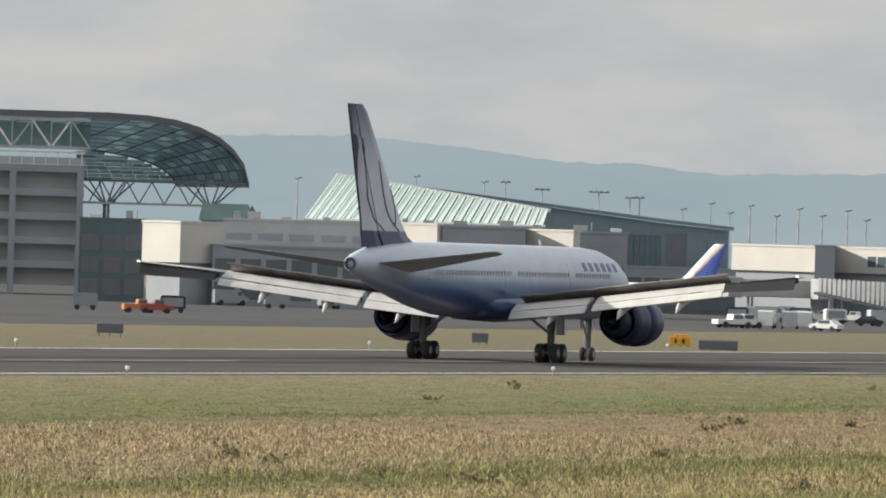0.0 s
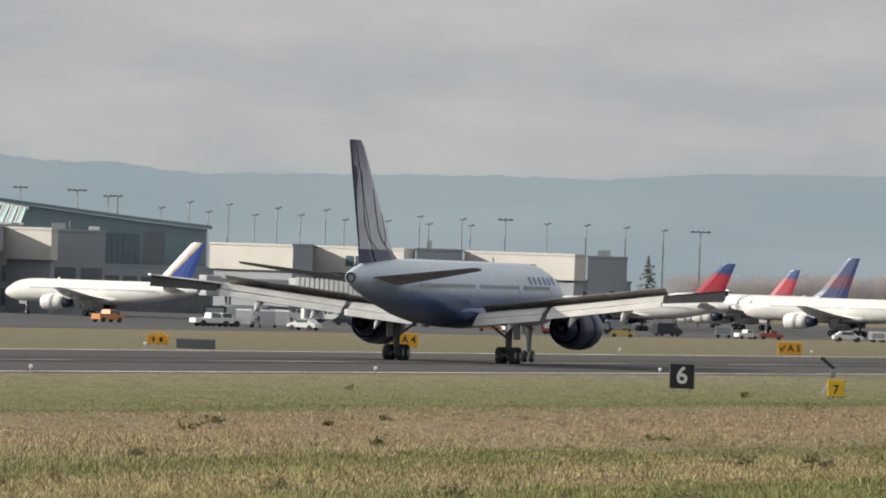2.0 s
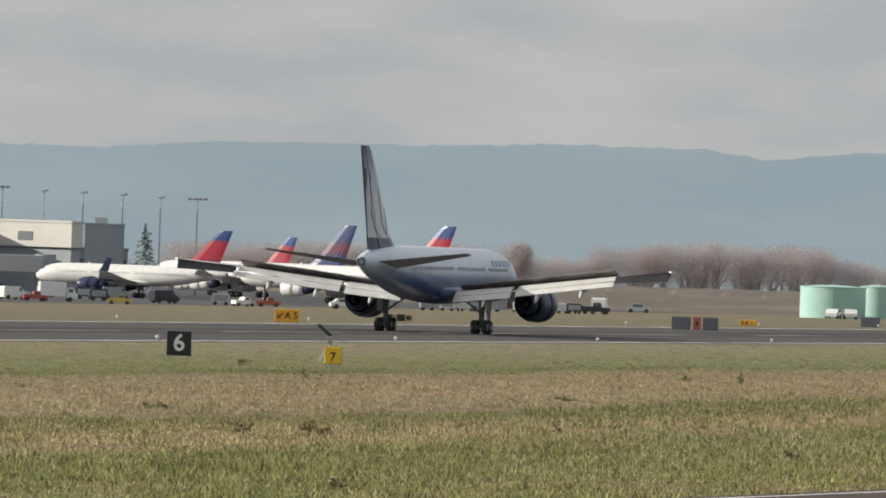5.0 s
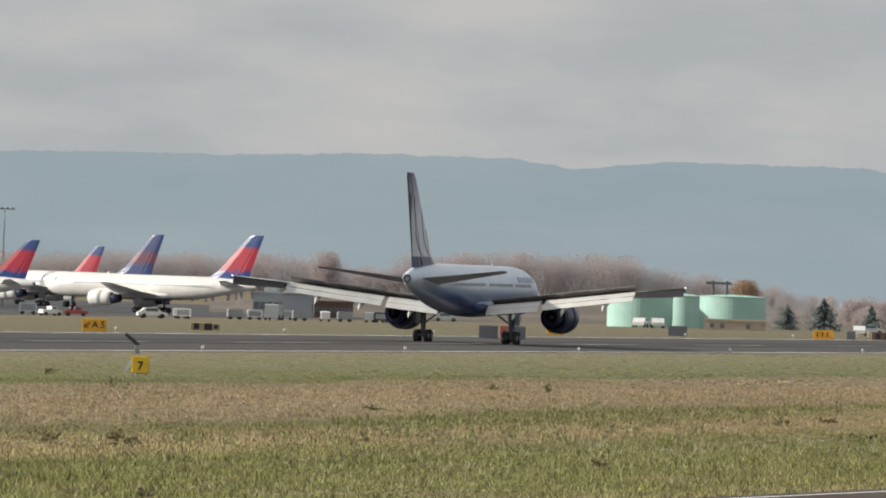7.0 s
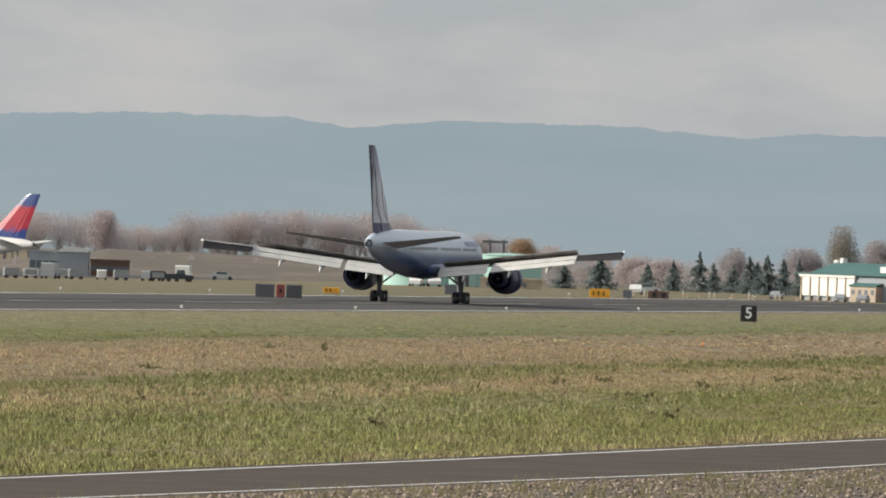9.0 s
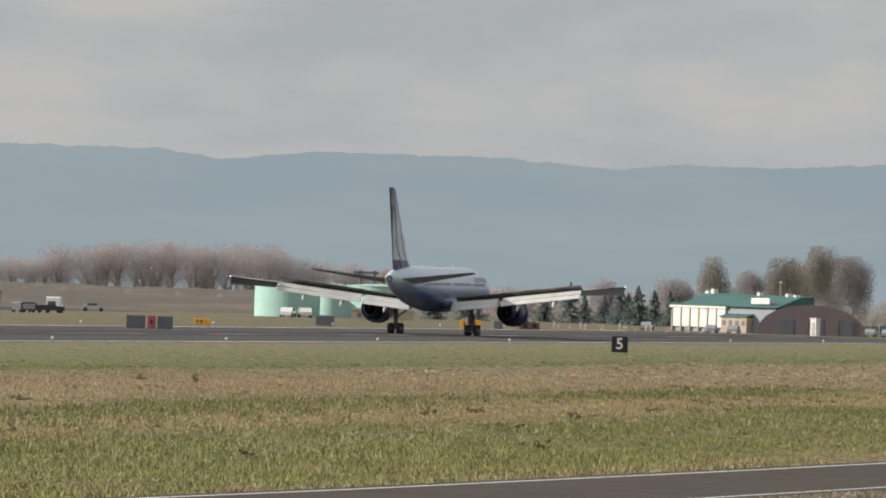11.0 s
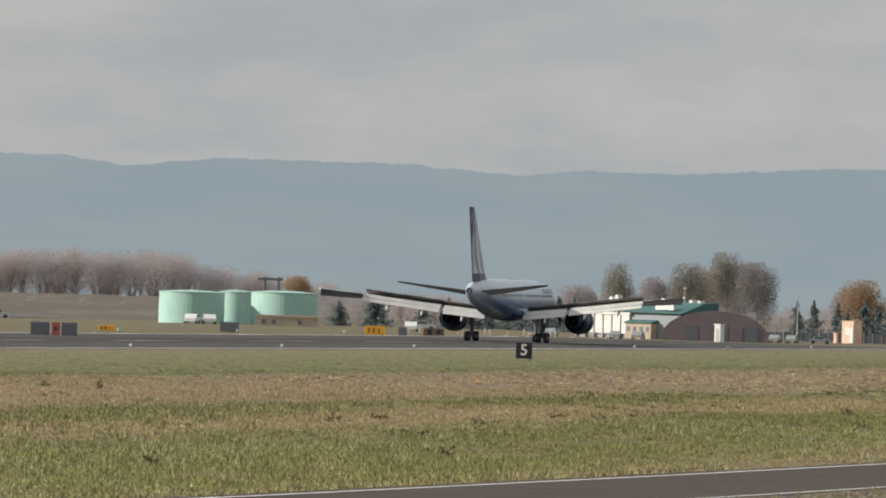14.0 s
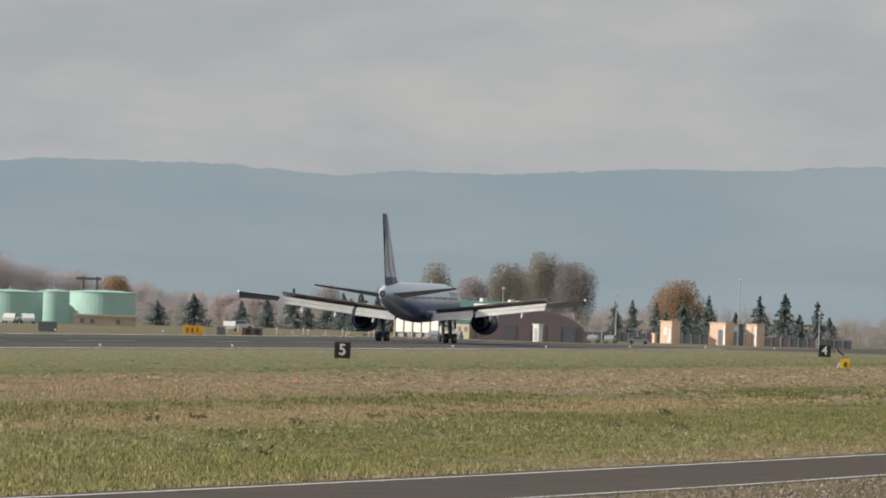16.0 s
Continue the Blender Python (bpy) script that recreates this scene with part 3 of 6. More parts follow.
def nacelle(parent, sx, skin, open_sleeve):
    x, z = sx * 6.5, 2.3
    prof = [(7.75, 1.02), (7.9, 1.12), (7.75, 1.22), (7.1, 1.33), (6.2, 1.36), (5.2, 1.33)]
    e = part("engine", loft([ring(x, y, z, r, r, 28) for y, r in prof]), skin, parent, smooth=True)
    y1 = 4.75 if open_sleeve else 5.2
    part("reverser_sleeve", loft([ring(x, y, z, r, r, 28) for y, r in ((y1, 1.33), (y1 - 0.9, 1.22), (y1 - 1.8, 1.04), (y1 - 1.8, 0.98), (y1 - 0.2, 1.1))], caps=False), skin, e, smooth=True)
    if open_sleeve:
        part("cascade", loft([ring(x, 5.25, z, 1.29, 1.29, 28), ring(x, 4.7, z, 1.29, 1.29, 28)]), M_NAVY, e)
    part("core_nozzle", loft([ring(x, y, z, r, r, 20) for y, r in ((4.1, 1.0), (2.9, 0.85), (1.9, 0.6), (1.9, 0.5), (2.5, 0.42))]), M_NAVY, e, smooth=True)
    part("exhaust_cone", loft([ring(x, y, z, r, r, 16) for y, r in ((2.5, 0.36), (1.8, 0.22), (1.3, 0.03))]), M_DARK, e, smooth=True)
    part("fan_face", loft([ring(x, 7.6, z, 1.0, 1.0, 24), ring(x, 7.3, z, 1.0, 1.0, 24)]), M_DARK, e)
    le, te, wz = wing_line(6.5)
    part("pylon", loft([[(x - 0.2, y, a), (x + 0.2, y, a), (x + 0.16, y, b), (x - 0.16, y, b)] for y, a, b in ((6.9, 3.5, 3.75), (5, 3.3, 3.95), (3.0, 2.95, 3.4), (0.6, 3.1, 3.35))]), skin, e)


def wheel(parent, x, y, r, w):
    prof = [(-w / 2, r * 0.45), (-w / 2, r * 0.86), (-w * 0.32, r * 0.98), (0, r), (w * 0.32, r * 0.98), (w / 2, r * 0.86), (w / 2, r * 0.45)]
    n = 20
    tyre = part("tyre", loft([[(x + dx, y + rr * math.cos(2 * math.pi * i / n), r + rr * math.sin(2 * math.pi * i / n)) for i in range(n)] for dx, rr in prof]), M_TYRE, parent, smooth=True)
    part("rim", loft([[(x + dx, y + rr * math.cos(2 * math.pi * i / n), r + rr * math.sin(2 * math.pi * i / n)) for i in range(n)] for dx, rr in ((-w / 2 - 0.015, r * 0.42), (-w * 0.3, r * 0.46), (w * 0.3, r * 0.46), (w / 2 + 0.015, r * 0.42))]), M_STEEL, tyre)


def gear(parent, x, y, top, bogie):
    g = part("landing_gear", rod((x, y, 0.5), (x, y, top), 0.19, 0.26, 10), M_STEELDK, parent)
    if bogie:
        for dx in (-0.43, 0.43):
            for dy in (-0.58, 0.58):
                wheel(g, x + dx, y + dy, 0.52, 0.37)
        part("bogie_beam", rod((x, y - 0.62, 0.54), (x, y + 0.62, 0.54), 0.11), M_STEELDK, g)
        part("axle", rod((x - 0.45, y + 0.58, 0.52), (x + 0.45, y + 0.58, 0.52), 0.07), M_STEELDK, g)
        part("axle", rod((x - 0.45, y - 0.58, 0.52), (x + 0.45, y - 0.58, 0.52), 0.07), M_STEELDK, g)
        part("side_brace", rod((x, y, 1.5), (x * 0.45, y, top), 0.08), M_STEEL, g)
        part("drag_brace", rod((x, y, 1.3), (x, y + 1.3, top), 0.07), M_STEEL, g)
        s = 1 if x > 0 else -1
        part("gear_door", slab([(x + s * 0.5, y - 0.7, 1.5), (x + s * 0.5, y + 0.7, 1.5), (x + s * 0.42, y + 0.8, top), (x + s * 0.42, y - 0.8, top)], 0.06), M_WINGGREY, g)
    else:
        for dx in (-0.24, 0.24):
            wheel(g, x + dx, y, 0.4, 0.26)
        part("drag_brace", rod((x, y, 1.1), (x, y - 1.3, top), 0.06), M_STEEL, g)
        part("taxi_light", box(x - 0.12, x + 0.12, y + 0.1, y + 0.25, 1.5, 1.7), M_LAMPW, g)
        for dx in (-0.45, 0.4):
            part("gear_door", box(x + dx, x + dx + 0.05, y - 0.2, y + 1.4, top - 0.8, top + 0.1), M_WINGGREY, g)


def airliner(name, m, label, skin, fin_skin, flaps, stretch=1.0, wing_skin=None, engine_skin=None, stripes=False):
    """An airliner that stands on its wheels; origin on the ground between the main gear, nose towards +y."""
    a = thing(name, m, label, "airliner")
    body = part("fuselage", loft([ring(0, y * stretch, zc, rx, rz, 32) for y, zc, rx, rz in STATIONS]), skin, a, smooth=True)
    part("belly_fairing", loft([ring(0, y, zc, rx, rz, 20) for y, zc, rx, rz in ((8.5, 3.2, 0.6, 0.5), (6.5, 3.05, 1.7, 0.85), (1, 3.0, 2.0, 0.9), (-3.5, 3.05, 1.8, 0.85), (-6.5, 3.3, 0.7, 0.5))]), skin, body, smooth=True)
    part("exhaust_pipe", loft([ring(0, y * stretch, 5.1, r, r * 1.1, 16) for y, r in ((-23.5, 0.3), (-23.75, 0.3), (-23.75, 0.22), (-23.5, 0.2))]), M_DARK, body)
    # cabin windows, cockpit glass and doors
    for sx in (-1, 1):
        for k in range(62):
            y = (16.2 - k * 0.5 * 1.0) * stretch
            if k in (13, 14, 34, 35):
                continue
            part("cabin_window", box(sx * 1.835, sx * 1.872, y - 0.12, y + 0.12, 4.64, 4.9), M_PANE, body)
        for y in (17.2, 9.3, -2.3, -14.6):
            part("cabin_door", patch(sx, y * stretch - 0.42, y * stretch + 0.42, 3.75, 5.4, stretch, 0.008), skin, body)
        part("cockpit_window", slab([(sx * 0.15, 22.3 * stretch, 4.95), (sx * 1.05, 21.65 * stretch, 4.95), (sx * 1.0, 21.35 * stretch, 5.4), (sx * 0.15, 21.7 * stretch, 5.5)], 0.05), M_GLASSD, body)
    part("beacon", box(-0.08, 0.08, 2.0, 2.3, 6.33, 6.45), M_RED, body)
    part("antenna", slab([(0.02, 9.6, 6.3), (0.02, 9.0, 6.3), (0.02, 8.9, 6.7), (0.02, 9.15, 6.7)], 0.05), M_WHITE, body)
    # fin and rudder
    def fin_rings(f0, f1, th):
        out = []
        for z, le, te in ((6.0, -12.4, -21.8), (6.6, -14.4, -21.95), (7.4, -15.6, -22.15), (10.5, -18.85, -23.4), (13.1, -21.55, -24.45), (13.5, -22.3, -24.6)):
            a0, a1 = le + (te - le) * f0, le + (te - le) * f1
            t = th * (1 - (z - 6) * 0.075)
            k0 = 0.25 if f0 == 0 else 1
            k1 = 1 if f1 < 1 else 0.12
            sh = (1 - stretch) * 23.6
            pts = [(-t * k0, a0), (-t * 1.0, a0 + (a1 - a0) * 0.35), (-t * k1, a1), (t * k1, a1), (t, a0 + (a1 - a0) * 0.35), (t * k0, a0)]
            out.append([(x, y + sh, z) for x, y in pts])
        return out
    fin = part("fin", loft(fin_rings(0, 0.7, 0.3)), fin_skin, a)
    part("rudder", loft(fin_rings(0.705, 1, 0.24)), fin_skin, fin)
    if stripes:
        rr = []
        for z, te, f in ((6.5, -21.93, 0.03), (7.4, -22.15, 0.04), (9.5, -23.0, 0.12), (10.5, -23.4, 0.3), (11.8, -23.93, 0.85), (13.1, -24.45, 1.5), (13.5, -24.6, 1.7)):
            t = min(0.24 * (1 - (z - 6) * 0.075) + 0.012, 0.04 + 0.16 * f)
            rr.append([(-t, te + f, z), (-0.04, te - 0.02, z), (0.04, te - 0.02, z), (t, te + f, z)])
        part("rudder_edge", loft(rr), M_STRIPE, fin, "dark blue trailing edge")
        for sx in (-1, 1):
            for line in (((11.7, 0.66), (10.15, 0.74), (8.55, 0.82), (7.55, 0.76), (6.85, 0.58)),
                         ((10.6, 0.2), (10.0, 0.27), (8.95, 0.36), (7.95, 0.39), (7.4, 0.34), (6.85, 0.23)),
                         ((9.1, 0.02), (8.5, 0.06), (7.95, 0.12), (7.5, 0.2), (7.15, 0.3))):
                zs, us = zip(*line[::-1])
                bm = bmesh.new()
                prev = None
                for k in range(15):
                    z = zs[0] + (zs[-1] - zs[0]) * k / 14
                    le = np.interp(z, (6.6, 7.4, 10.5, 13.1), (-14.4, -15.6, -18.85, -21.55))
                    te = np.interp(z, (6.6, 7.4, 10.5, 13.1), (-21.95, -22.15, -23.4, -24.45))
                    u = float(np.interp(z, zs, us))
                    y = le + (te - le) * u
                    th_ = float(np.interp(u, (0, 0.245, 0.7, 0.71, 0.81, 1), (0.075, 0.3, 0.3, 0.24, 0.24, 0.03)))
                    x = sx * (th_ * (1 - (z - 6) * 0.075) + 0.015)
                    w_ = 0.09 + 0.06 * math.exp(-(z - 7.1))
                    cur = (bm.verts.new((x, y - w_, z)), bm.verts.new((x, y + w_, z)))
                    if prev:
                        bm.faces.new((prev[0], prev[1], cur[1], cur[0]))
                    prev = cur
                ext = bmesh.ops.extrude_face_region(bm, geom=bm.faces[:])
                bmesh.ops.translate(bm, verts=[v for v in ext["geom"] if isinstance(v, bmesh.types.BMVert)], vec=(-sx * 0.06, 0, 0))
                part("fin_stripe", bm, M_STRIPE, fin, "dark blue curved stripe")
    # tailplane, trimmed nose down for landing
    trim = math.tan(radians(6.5)) if flaps else 0.0
    for sx in (-1, 1):
        rings = []
        for x, z, le, te in ((0.3, 4.85, -16.4, -21.2), (1.2, 4.98, -17.0, -21.3), (7.3, 5.8, -20.75, -22.3), (7.6, 5.83, -21.2, -22.3)):
            rings.append([(sx * p, q + (1 - stretch) * 23.6, r) for p, q, r in ((p, q, r + ((le + te) / 2 - q) * trim) for p, q, r in foil(x, z, le, te, 0.36 - 0.03 * x))])
        part("tailplane", loft(rings), wing_skin or M_STAB, a, smooth=True)
        wing(a, sx, flaps, wing_skin or M_WINGGREY)
        nacelle(a, sx, engine_skin or skin, flaps)
        gear(a, sx * 3.66, 0, 3.0, True)
    gear(a, 0, 18.29 * stretch, 2.6, False)
    return a


jet = airliner("landing_airliner", pose(-191.5, ROLL[0][1], 0.02), "two-tone grey and navy airliner rolling on the runway, flaps down", M_UA, M_UATAILFIN, True, stripes=True, engine_skin=M_NAVY)
# plain bars in place of the airline's title
for sx in (-1, 1):
    for k in range(6):
        y = 17.9 - 1.15 * k
        part("title_bar", patch(sx, y - 0.3, y + 0.3, 5.02, 5.5, 1.0, 0.012), M_TITLE, jet)

# ---------------------------------------------------------------- terminal and parked airliners


def width(b0, b1, d):
    return radians(b1 - b0) * d


def parking_garage():
    d, b0, b1 = 1900, -21.6, -19.955
    w = width(b0, b1, d) / 2
    g = thing("parking_garage", spot((b0 + b1) / 2, d, -2.2), "grey concrete parking garage with open decks", "parking garage")
    for z in (5.2, 9.2, 13.2, 17.2, 21.2):
        part("deck", box(-w, w, 0, 40, z - 0.75, z + 0.45), M_CONC2, g)
        # added pale wall close behind the openings, so they don't go black
        part("void_fill_wall", box(-w + 0.5, w - 0.5, 2.6, 3, z - 3.6, z - 0.75), M_CONC, g)
    for k in range(6):
        x = w - 0.6 - 11.2 * k
        if x > -w:
            part("column", box(x - 0.55, x + 0.55, -0.15, 1.2, 0, 21), M_CONC2, g)
    part("stair_tower", box(-w + 26, -w + 29, 2, 8, 0, 20.6), M_CONC, g)
    rail = part("parapet_rail", box(-w, w, 0, 0.15, 23.6, 23.9), M_WHITE, g)
    part("rail_panel", box(-w, w, 0.02, 0.1, 21.7, 22.9), M_CONC, rail)
    for k in range(28):
        x = -w + 2 * k
        part("rail_post", box(x, x + 0.16, 0, 0.15, 21.6, 23.7), M_WHITE, rail)
    for k, (x, c) in enumerate(((-20, M_CREAM), (5.5, M_WHITE), (12, M_CREAM), (19, M_CONC))):
        part("stored_panel", box(x, x + 5.5, 6, 7, 14.2, 15.6), c, g)


def arch_canopy():
    d, bc = 1905, -19.9
    c = thing("arched_canopy", spot(bc, d, -2.2), "dark green glazed arched canopy on branching columns", "canopy roof")
    X = lambda b: width(bc, b, d)
    prof = [(X(-21.6), 29.7), (X(-20.8), 30.5), (X(-20.39), 30.7), (X(-20.04), 30.7), (X(-19.84), 30.7), (X(-19.64), 30.4), (X(-19.5), 29.8), (X(-19.38), 28.7), (X(-19.28), 27.1), (X(-19.21), 25.2), (X(-19.155), 22.8), (X(-19.127), 19.6)]
    part("roof_shell", loft([[(x, 0, z), (x, 3, z), (x, 3, z - 1.0), (x, 0, z - 1.0)] for x, z in prof]), M_STEELDK, c)

    # the vault runs back and to one side, and is lower at its far end
    def vault(s, f):
        k = s * (len(arch) - 1)
        i = min(int(k), len(arch) - 2)
        (xa, za), (xb, zb) = arch[i], arch[i + 1]
        x, z = xa + (xb - xa) * (k - i), za + (zb - za) * (k - i) - 0.6
        return Vector((x - 11.8 * f, 1 + 34 * f, 19.0 + (z - 19.0) * (1 - 0.46 * f)))

    arch = [(X(-20.5), 30.7), (X(-20.2), 30.7)] + prof[3:]
    ns, nf = 22, 9
    for i in range(ns):
        for r in range(nf):
            a0, a1, f0, f1 = (i + 0.005) / ns, (i + 0.995) / ns, (r + 0.004) / nf, (r + 0.996) / nf
            part("glass_panel", slab([vault(a0, f0), vault(a1, f0), vault(a1, f1), vault(a0, f1)], 0.06), M_VAULT if (i * 7 + r * 5) % 11 > 2 else M_VAULTPALE, c)
    for i in range(0, ns + 1, 2):
        part("vault_rib", rod(vault(i / ns, 0) - Vector((0, 0, 0.1)), vault(i / ns, 1) - Vector((0, 0, 0.1)), 0.08, 0.08, 5), M_STEELDK, c)
    for r in range(nf + 1):
        bm = bmesh.new()
        for i in range(ns):
            rod(vault(i / ns, r / nf), vault((i + 1) / ns, r / nf), 0.07 if r < nf else 0.22, None, 5, bm)
        part("vault_hoop", bm, M_STEELDK, c)
    # glazed wall that closes the far end
    for k in range(9):
        z0, z1 = 19.5 + 0.62 * k, 19.5 + 0.62 * k + 0.58
        hits = [vault(i / 60, 1) for i in range(61)]
        xe = max([p.x for p in hits if p.z > z1] or [hits[0].x + 1])
        n_ = 8
        x0 = X(-20.0)
        for q in range(n_):
            xa, xb = x0 + (xe - x0) * (q + 0.015) / n_, x0 + (xe - x0) * (q + 0.985) / n_
            if xb - xa > 0.2:
                part("end_pane", box(xa, xb, 35.0, 35.1, z0, z1), M_VAULTPALE if (k + q // 3) % 3 else M_VAULT, c)
    part("edge_beam", box(X(-20.0), X(-19.14), -0.2, 0.5, 19.15, 19.55), M_STEELDK, c)
    part("lower_chord", box(X(-19.98), X(-19.35), 0, 0.3, 15.4, 15.8), M_GALV, c)
    for b in (-19.84, -19.318):
        x = X(b)
        col = part("column", rod((x, 0.2, 0), (x, 0.2, 15.2), 0.75, 0.55, 12), M_STEELDK, c)
        for dx in (-5.2, -3.3, -1.5, 1.5, 3.3, 5.2):
            part("branch", rod((x, 0.2, 15.0), (x + dx * 0.9, 0.2, 19.3), 0.2, 0.14, 6), M_STEELDK, col)
    for k in range(9):
        x0 = X(-19.93) + 2.1 * k
        part("brace", rod((x0, 0.1, 19.3 if k % 2 else 15.6), (x0 + 2.1, 0.1, 15.6 if k % 2 else 19.3), 0.13, 0.13, 6), M_STEELDK, c)
    # open truss over the garage
    n = 16
    xa, xb = X(-21.5), X(-19.93)
    part("truss_chord", box(xa, xb, -0.3, 0.1, 29.0, 29.5), M_GALV, c)
    part("truss_chord", box(xa, xb, -0.3, 0.1, 24.3, 24.8), M_GALV, c)
    for k in range(n):
        x0, x1 = xa + (xb - xa) * k / n, xa + (xb - xa) * (k + 1) / n
        part("truss_web", rod((x0, -0.1, 29.2 if k % 2 else 24.5), (x1, -0.1, 24.5 if k % 2 else 29.2), 0.2, 0.2, 6), M_WHITE if k % 3 else M_GALV, c)
        part("truss_post", rod((x0, -0.1, 24.5), (x0, -0.1, 29.2), 0.14, 0.14, 6), M_GALV, c)
    part("truss_backing", box(xa, xb, 10, 10.3, 24.8, 29.0), M_GREENGL, c)


def block(name, b0, b1, d, z1, material, label, turn=0.0, depth=20.0, z0=-2.2, windows=None, cap=None, category="building", lower=None):
    """A flat-roofed building block. windows: (columns, rows, low, high, material)."""
    # a turned block shows its front and its right end
    c_, s_ = math.cos(radians(turn)), abs(math.sin(radians(turn)))
    w = max(width(b0, b1, d) / 2 / c_ - 0.5 * depth * s_ / c_ * (1 if turn else 0), 0.5)
    o = thing(name, spot((b0 + b1) / 2 - math.degrees(depth * s_ / 2 / d), d, z0, turn), label, category)
    h = z1 - z0
    hl = lower or 0
    if lower:
        part("ground_floor", box(-w + 0.5, w - 0.5, 0.6, depth, 0, hl), M_CONC2, o)
    body = part("wall", box(-w, w, 0, depth, hl, h - 0.35), material, o)
    part("parapet", box(-w - 0.12, w + 0.12, -0.12, depth + 0.12, h - 0.35, h), cap or material, o)
    if windows:
        nc, nr, lo, hi, wm, *cols = windows
        for r in range(nr):
            a = lo + (hi - lo) * r / nr
            e = lo + (hi - lo) * (r + 0.72) / nr
            for c in (cols[0] if cols else range(nc)):
                x0 = -w + 2 * w * (c + 0.1) / nc
                x1 = -w + 2 * w * (c + 0.9) / nc
                part("window", box(x0, x1, -0.08, 0.1, a, e), wm, body)
    if depth > 10 and h > 11:
        rng = random.Random(int(abs(b0) * 100))
        x = -w + 1.5
        while x < w - 2:
            u = rng.uniform(0.8, 2.2)
            y = rng.uniform(1, 6)
            part("roof_unit", box(x, x + u, y, y + 2, h - 0.1, h + rng.uniform(0.4, 1.3), bevel=0.05), rng.choice([M_CONC, M_WHITE, M_GALV, M_CONC2]), o)
            if rng.random() < 0.4:
                part("roof_mast", rod((x + u + 0.6, y, h - 0.1), (x + u + 0.6, y, h + rng.uniform(1.2, 2.6)), 0.06), M_GALV, o)
            x += u + rng.uniform(0.8, 5)
    return o


def terminal():
    block("terminal_block", -19.97, -19.64, 1720, 10.4, M_GLASSD, "dark glass stair block of the terminal", windows=(3, 3, 1, 11, M_STEELDK))
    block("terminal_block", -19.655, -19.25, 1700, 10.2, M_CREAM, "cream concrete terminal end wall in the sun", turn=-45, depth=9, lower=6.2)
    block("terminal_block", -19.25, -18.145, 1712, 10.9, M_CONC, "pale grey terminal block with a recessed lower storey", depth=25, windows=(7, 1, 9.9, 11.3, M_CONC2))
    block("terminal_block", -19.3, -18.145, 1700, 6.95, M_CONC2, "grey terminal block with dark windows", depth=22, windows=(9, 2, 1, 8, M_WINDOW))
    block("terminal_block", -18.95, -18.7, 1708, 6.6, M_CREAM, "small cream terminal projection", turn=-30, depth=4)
    # thin cream slabs put the sunlit patches of the long grey wall into colour
    block("terminal_block", -18.45, -18.145, 1695, 10.95, M_CREAM, "thin cream slab for a sunlit stretch of the terminal wall", turn=-38, depth=1.6, lower=7.6)
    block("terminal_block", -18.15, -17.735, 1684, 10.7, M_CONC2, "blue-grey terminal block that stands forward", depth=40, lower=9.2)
    block("terminal_block", -17.74, -17.46, 1700, 10.6, M_CREAM, "thin cream slab for a sunlit stretch of the terminal wall", turn=-38, depth=1.6, lower=8.0)
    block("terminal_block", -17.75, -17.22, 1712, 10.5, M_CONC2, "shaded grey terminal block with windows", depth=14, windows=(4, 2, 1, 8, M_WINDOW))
    # far hall with sloping roof
    d, bc = 1935, -17.5
    X = lambda b: width(bc, b, d)
    hall = thing("terminal_hall", spot(bc, d, -2.2), "dark glazed terminal hall under a long sloping roof", "terminal building")
    front = [(X(-18.5), 0, 0), (X(-16.715), 0, 0), (X(-16.715), 0, 14.2), (X(-17.04), 0, 15.1), (X(-18.42), 0, 20.1), (X(-18.5), 0, 20.2)]
    part("wall", slab(front[::-1], 40), M_HALL, hall)
    part("roof_edge", slab([(X(-16.69), -1, 14.2), (X(-17.04), -1, 15.2), (X(-18.5), -1, 20.4), (X(-18.5), -1, 20.9), (X(-17.04), -1, 15.8), (X(-16.69), -1, 14.8)][::-1], 2), M_HALL, hall)
    for k in range(9):
        b = -17.3 + 0.028 * k
        part("window", box(X(b), X(b + 0.024), -0.15, 0.1, 7.5, 13), M_GLASSD, hall)
    for k in range(3):
        part("wall_panel", box(X(-17.03 + 0.105 * k), X(-17.03 + 0.105 * k + 0.1), -0.12, 0.1, 3, 13.4 - 0.3 * k), M_STEELDK if k == 0 else M_HALL, hall)
    # sunlit green glass roof
    d, bc = 1890, -18.2
    X = lambda b: width(bc, b, d)
    roof = thing("glass_roof", spot(bc, d, -2.2), "pale green ribbed glass roof in the sun", "glass roof")
    n = 26
    for k in range(n):
        f0, f1 = k / n, (k + 1) / n - 0.012
        def top(f):
            return (X(-18.687) + (X(-17.607) - X(-18.687)) * f, 16, 21.5 - 5.0 * f)
        def bot(f):
            return (X(-18.841) + (X(-17.636) - X(-18.841)) * f, 0, 13.8)
        part("roof_panel", slab([bot(f0), bot(f1), top(f1), top(f0)], 0.15), M_ROOFGR, roof)
        part("rib", rod(Vector(bot(f0)) + Vector((0, -0.05, 0.1)), Vector(top(f0)) + Vector((0, -0.05, 0.1)), 0.17, 0.17, 6), M_WHITE, roof)
    part("ridge_beam", rod(top(0), top(1), 0.35, 0.35, 6), M_WHITE, roof)
    part("eaves_beam", rod(bot(0), bot(1), 0.3, 0.3, 6), M_WHITE, roof)
    part("gable_wall", slab([bot(0), (bot(0)[0], 30, 13.8), (top(0)[0], 30, 21.2), top(0)], 0.2), M_GREENGL, roof)
    rl = thing("rooflight_house", spot(-19.23, 1800, -2.2), "green pitched rooflight on a grey base", "rooflight")
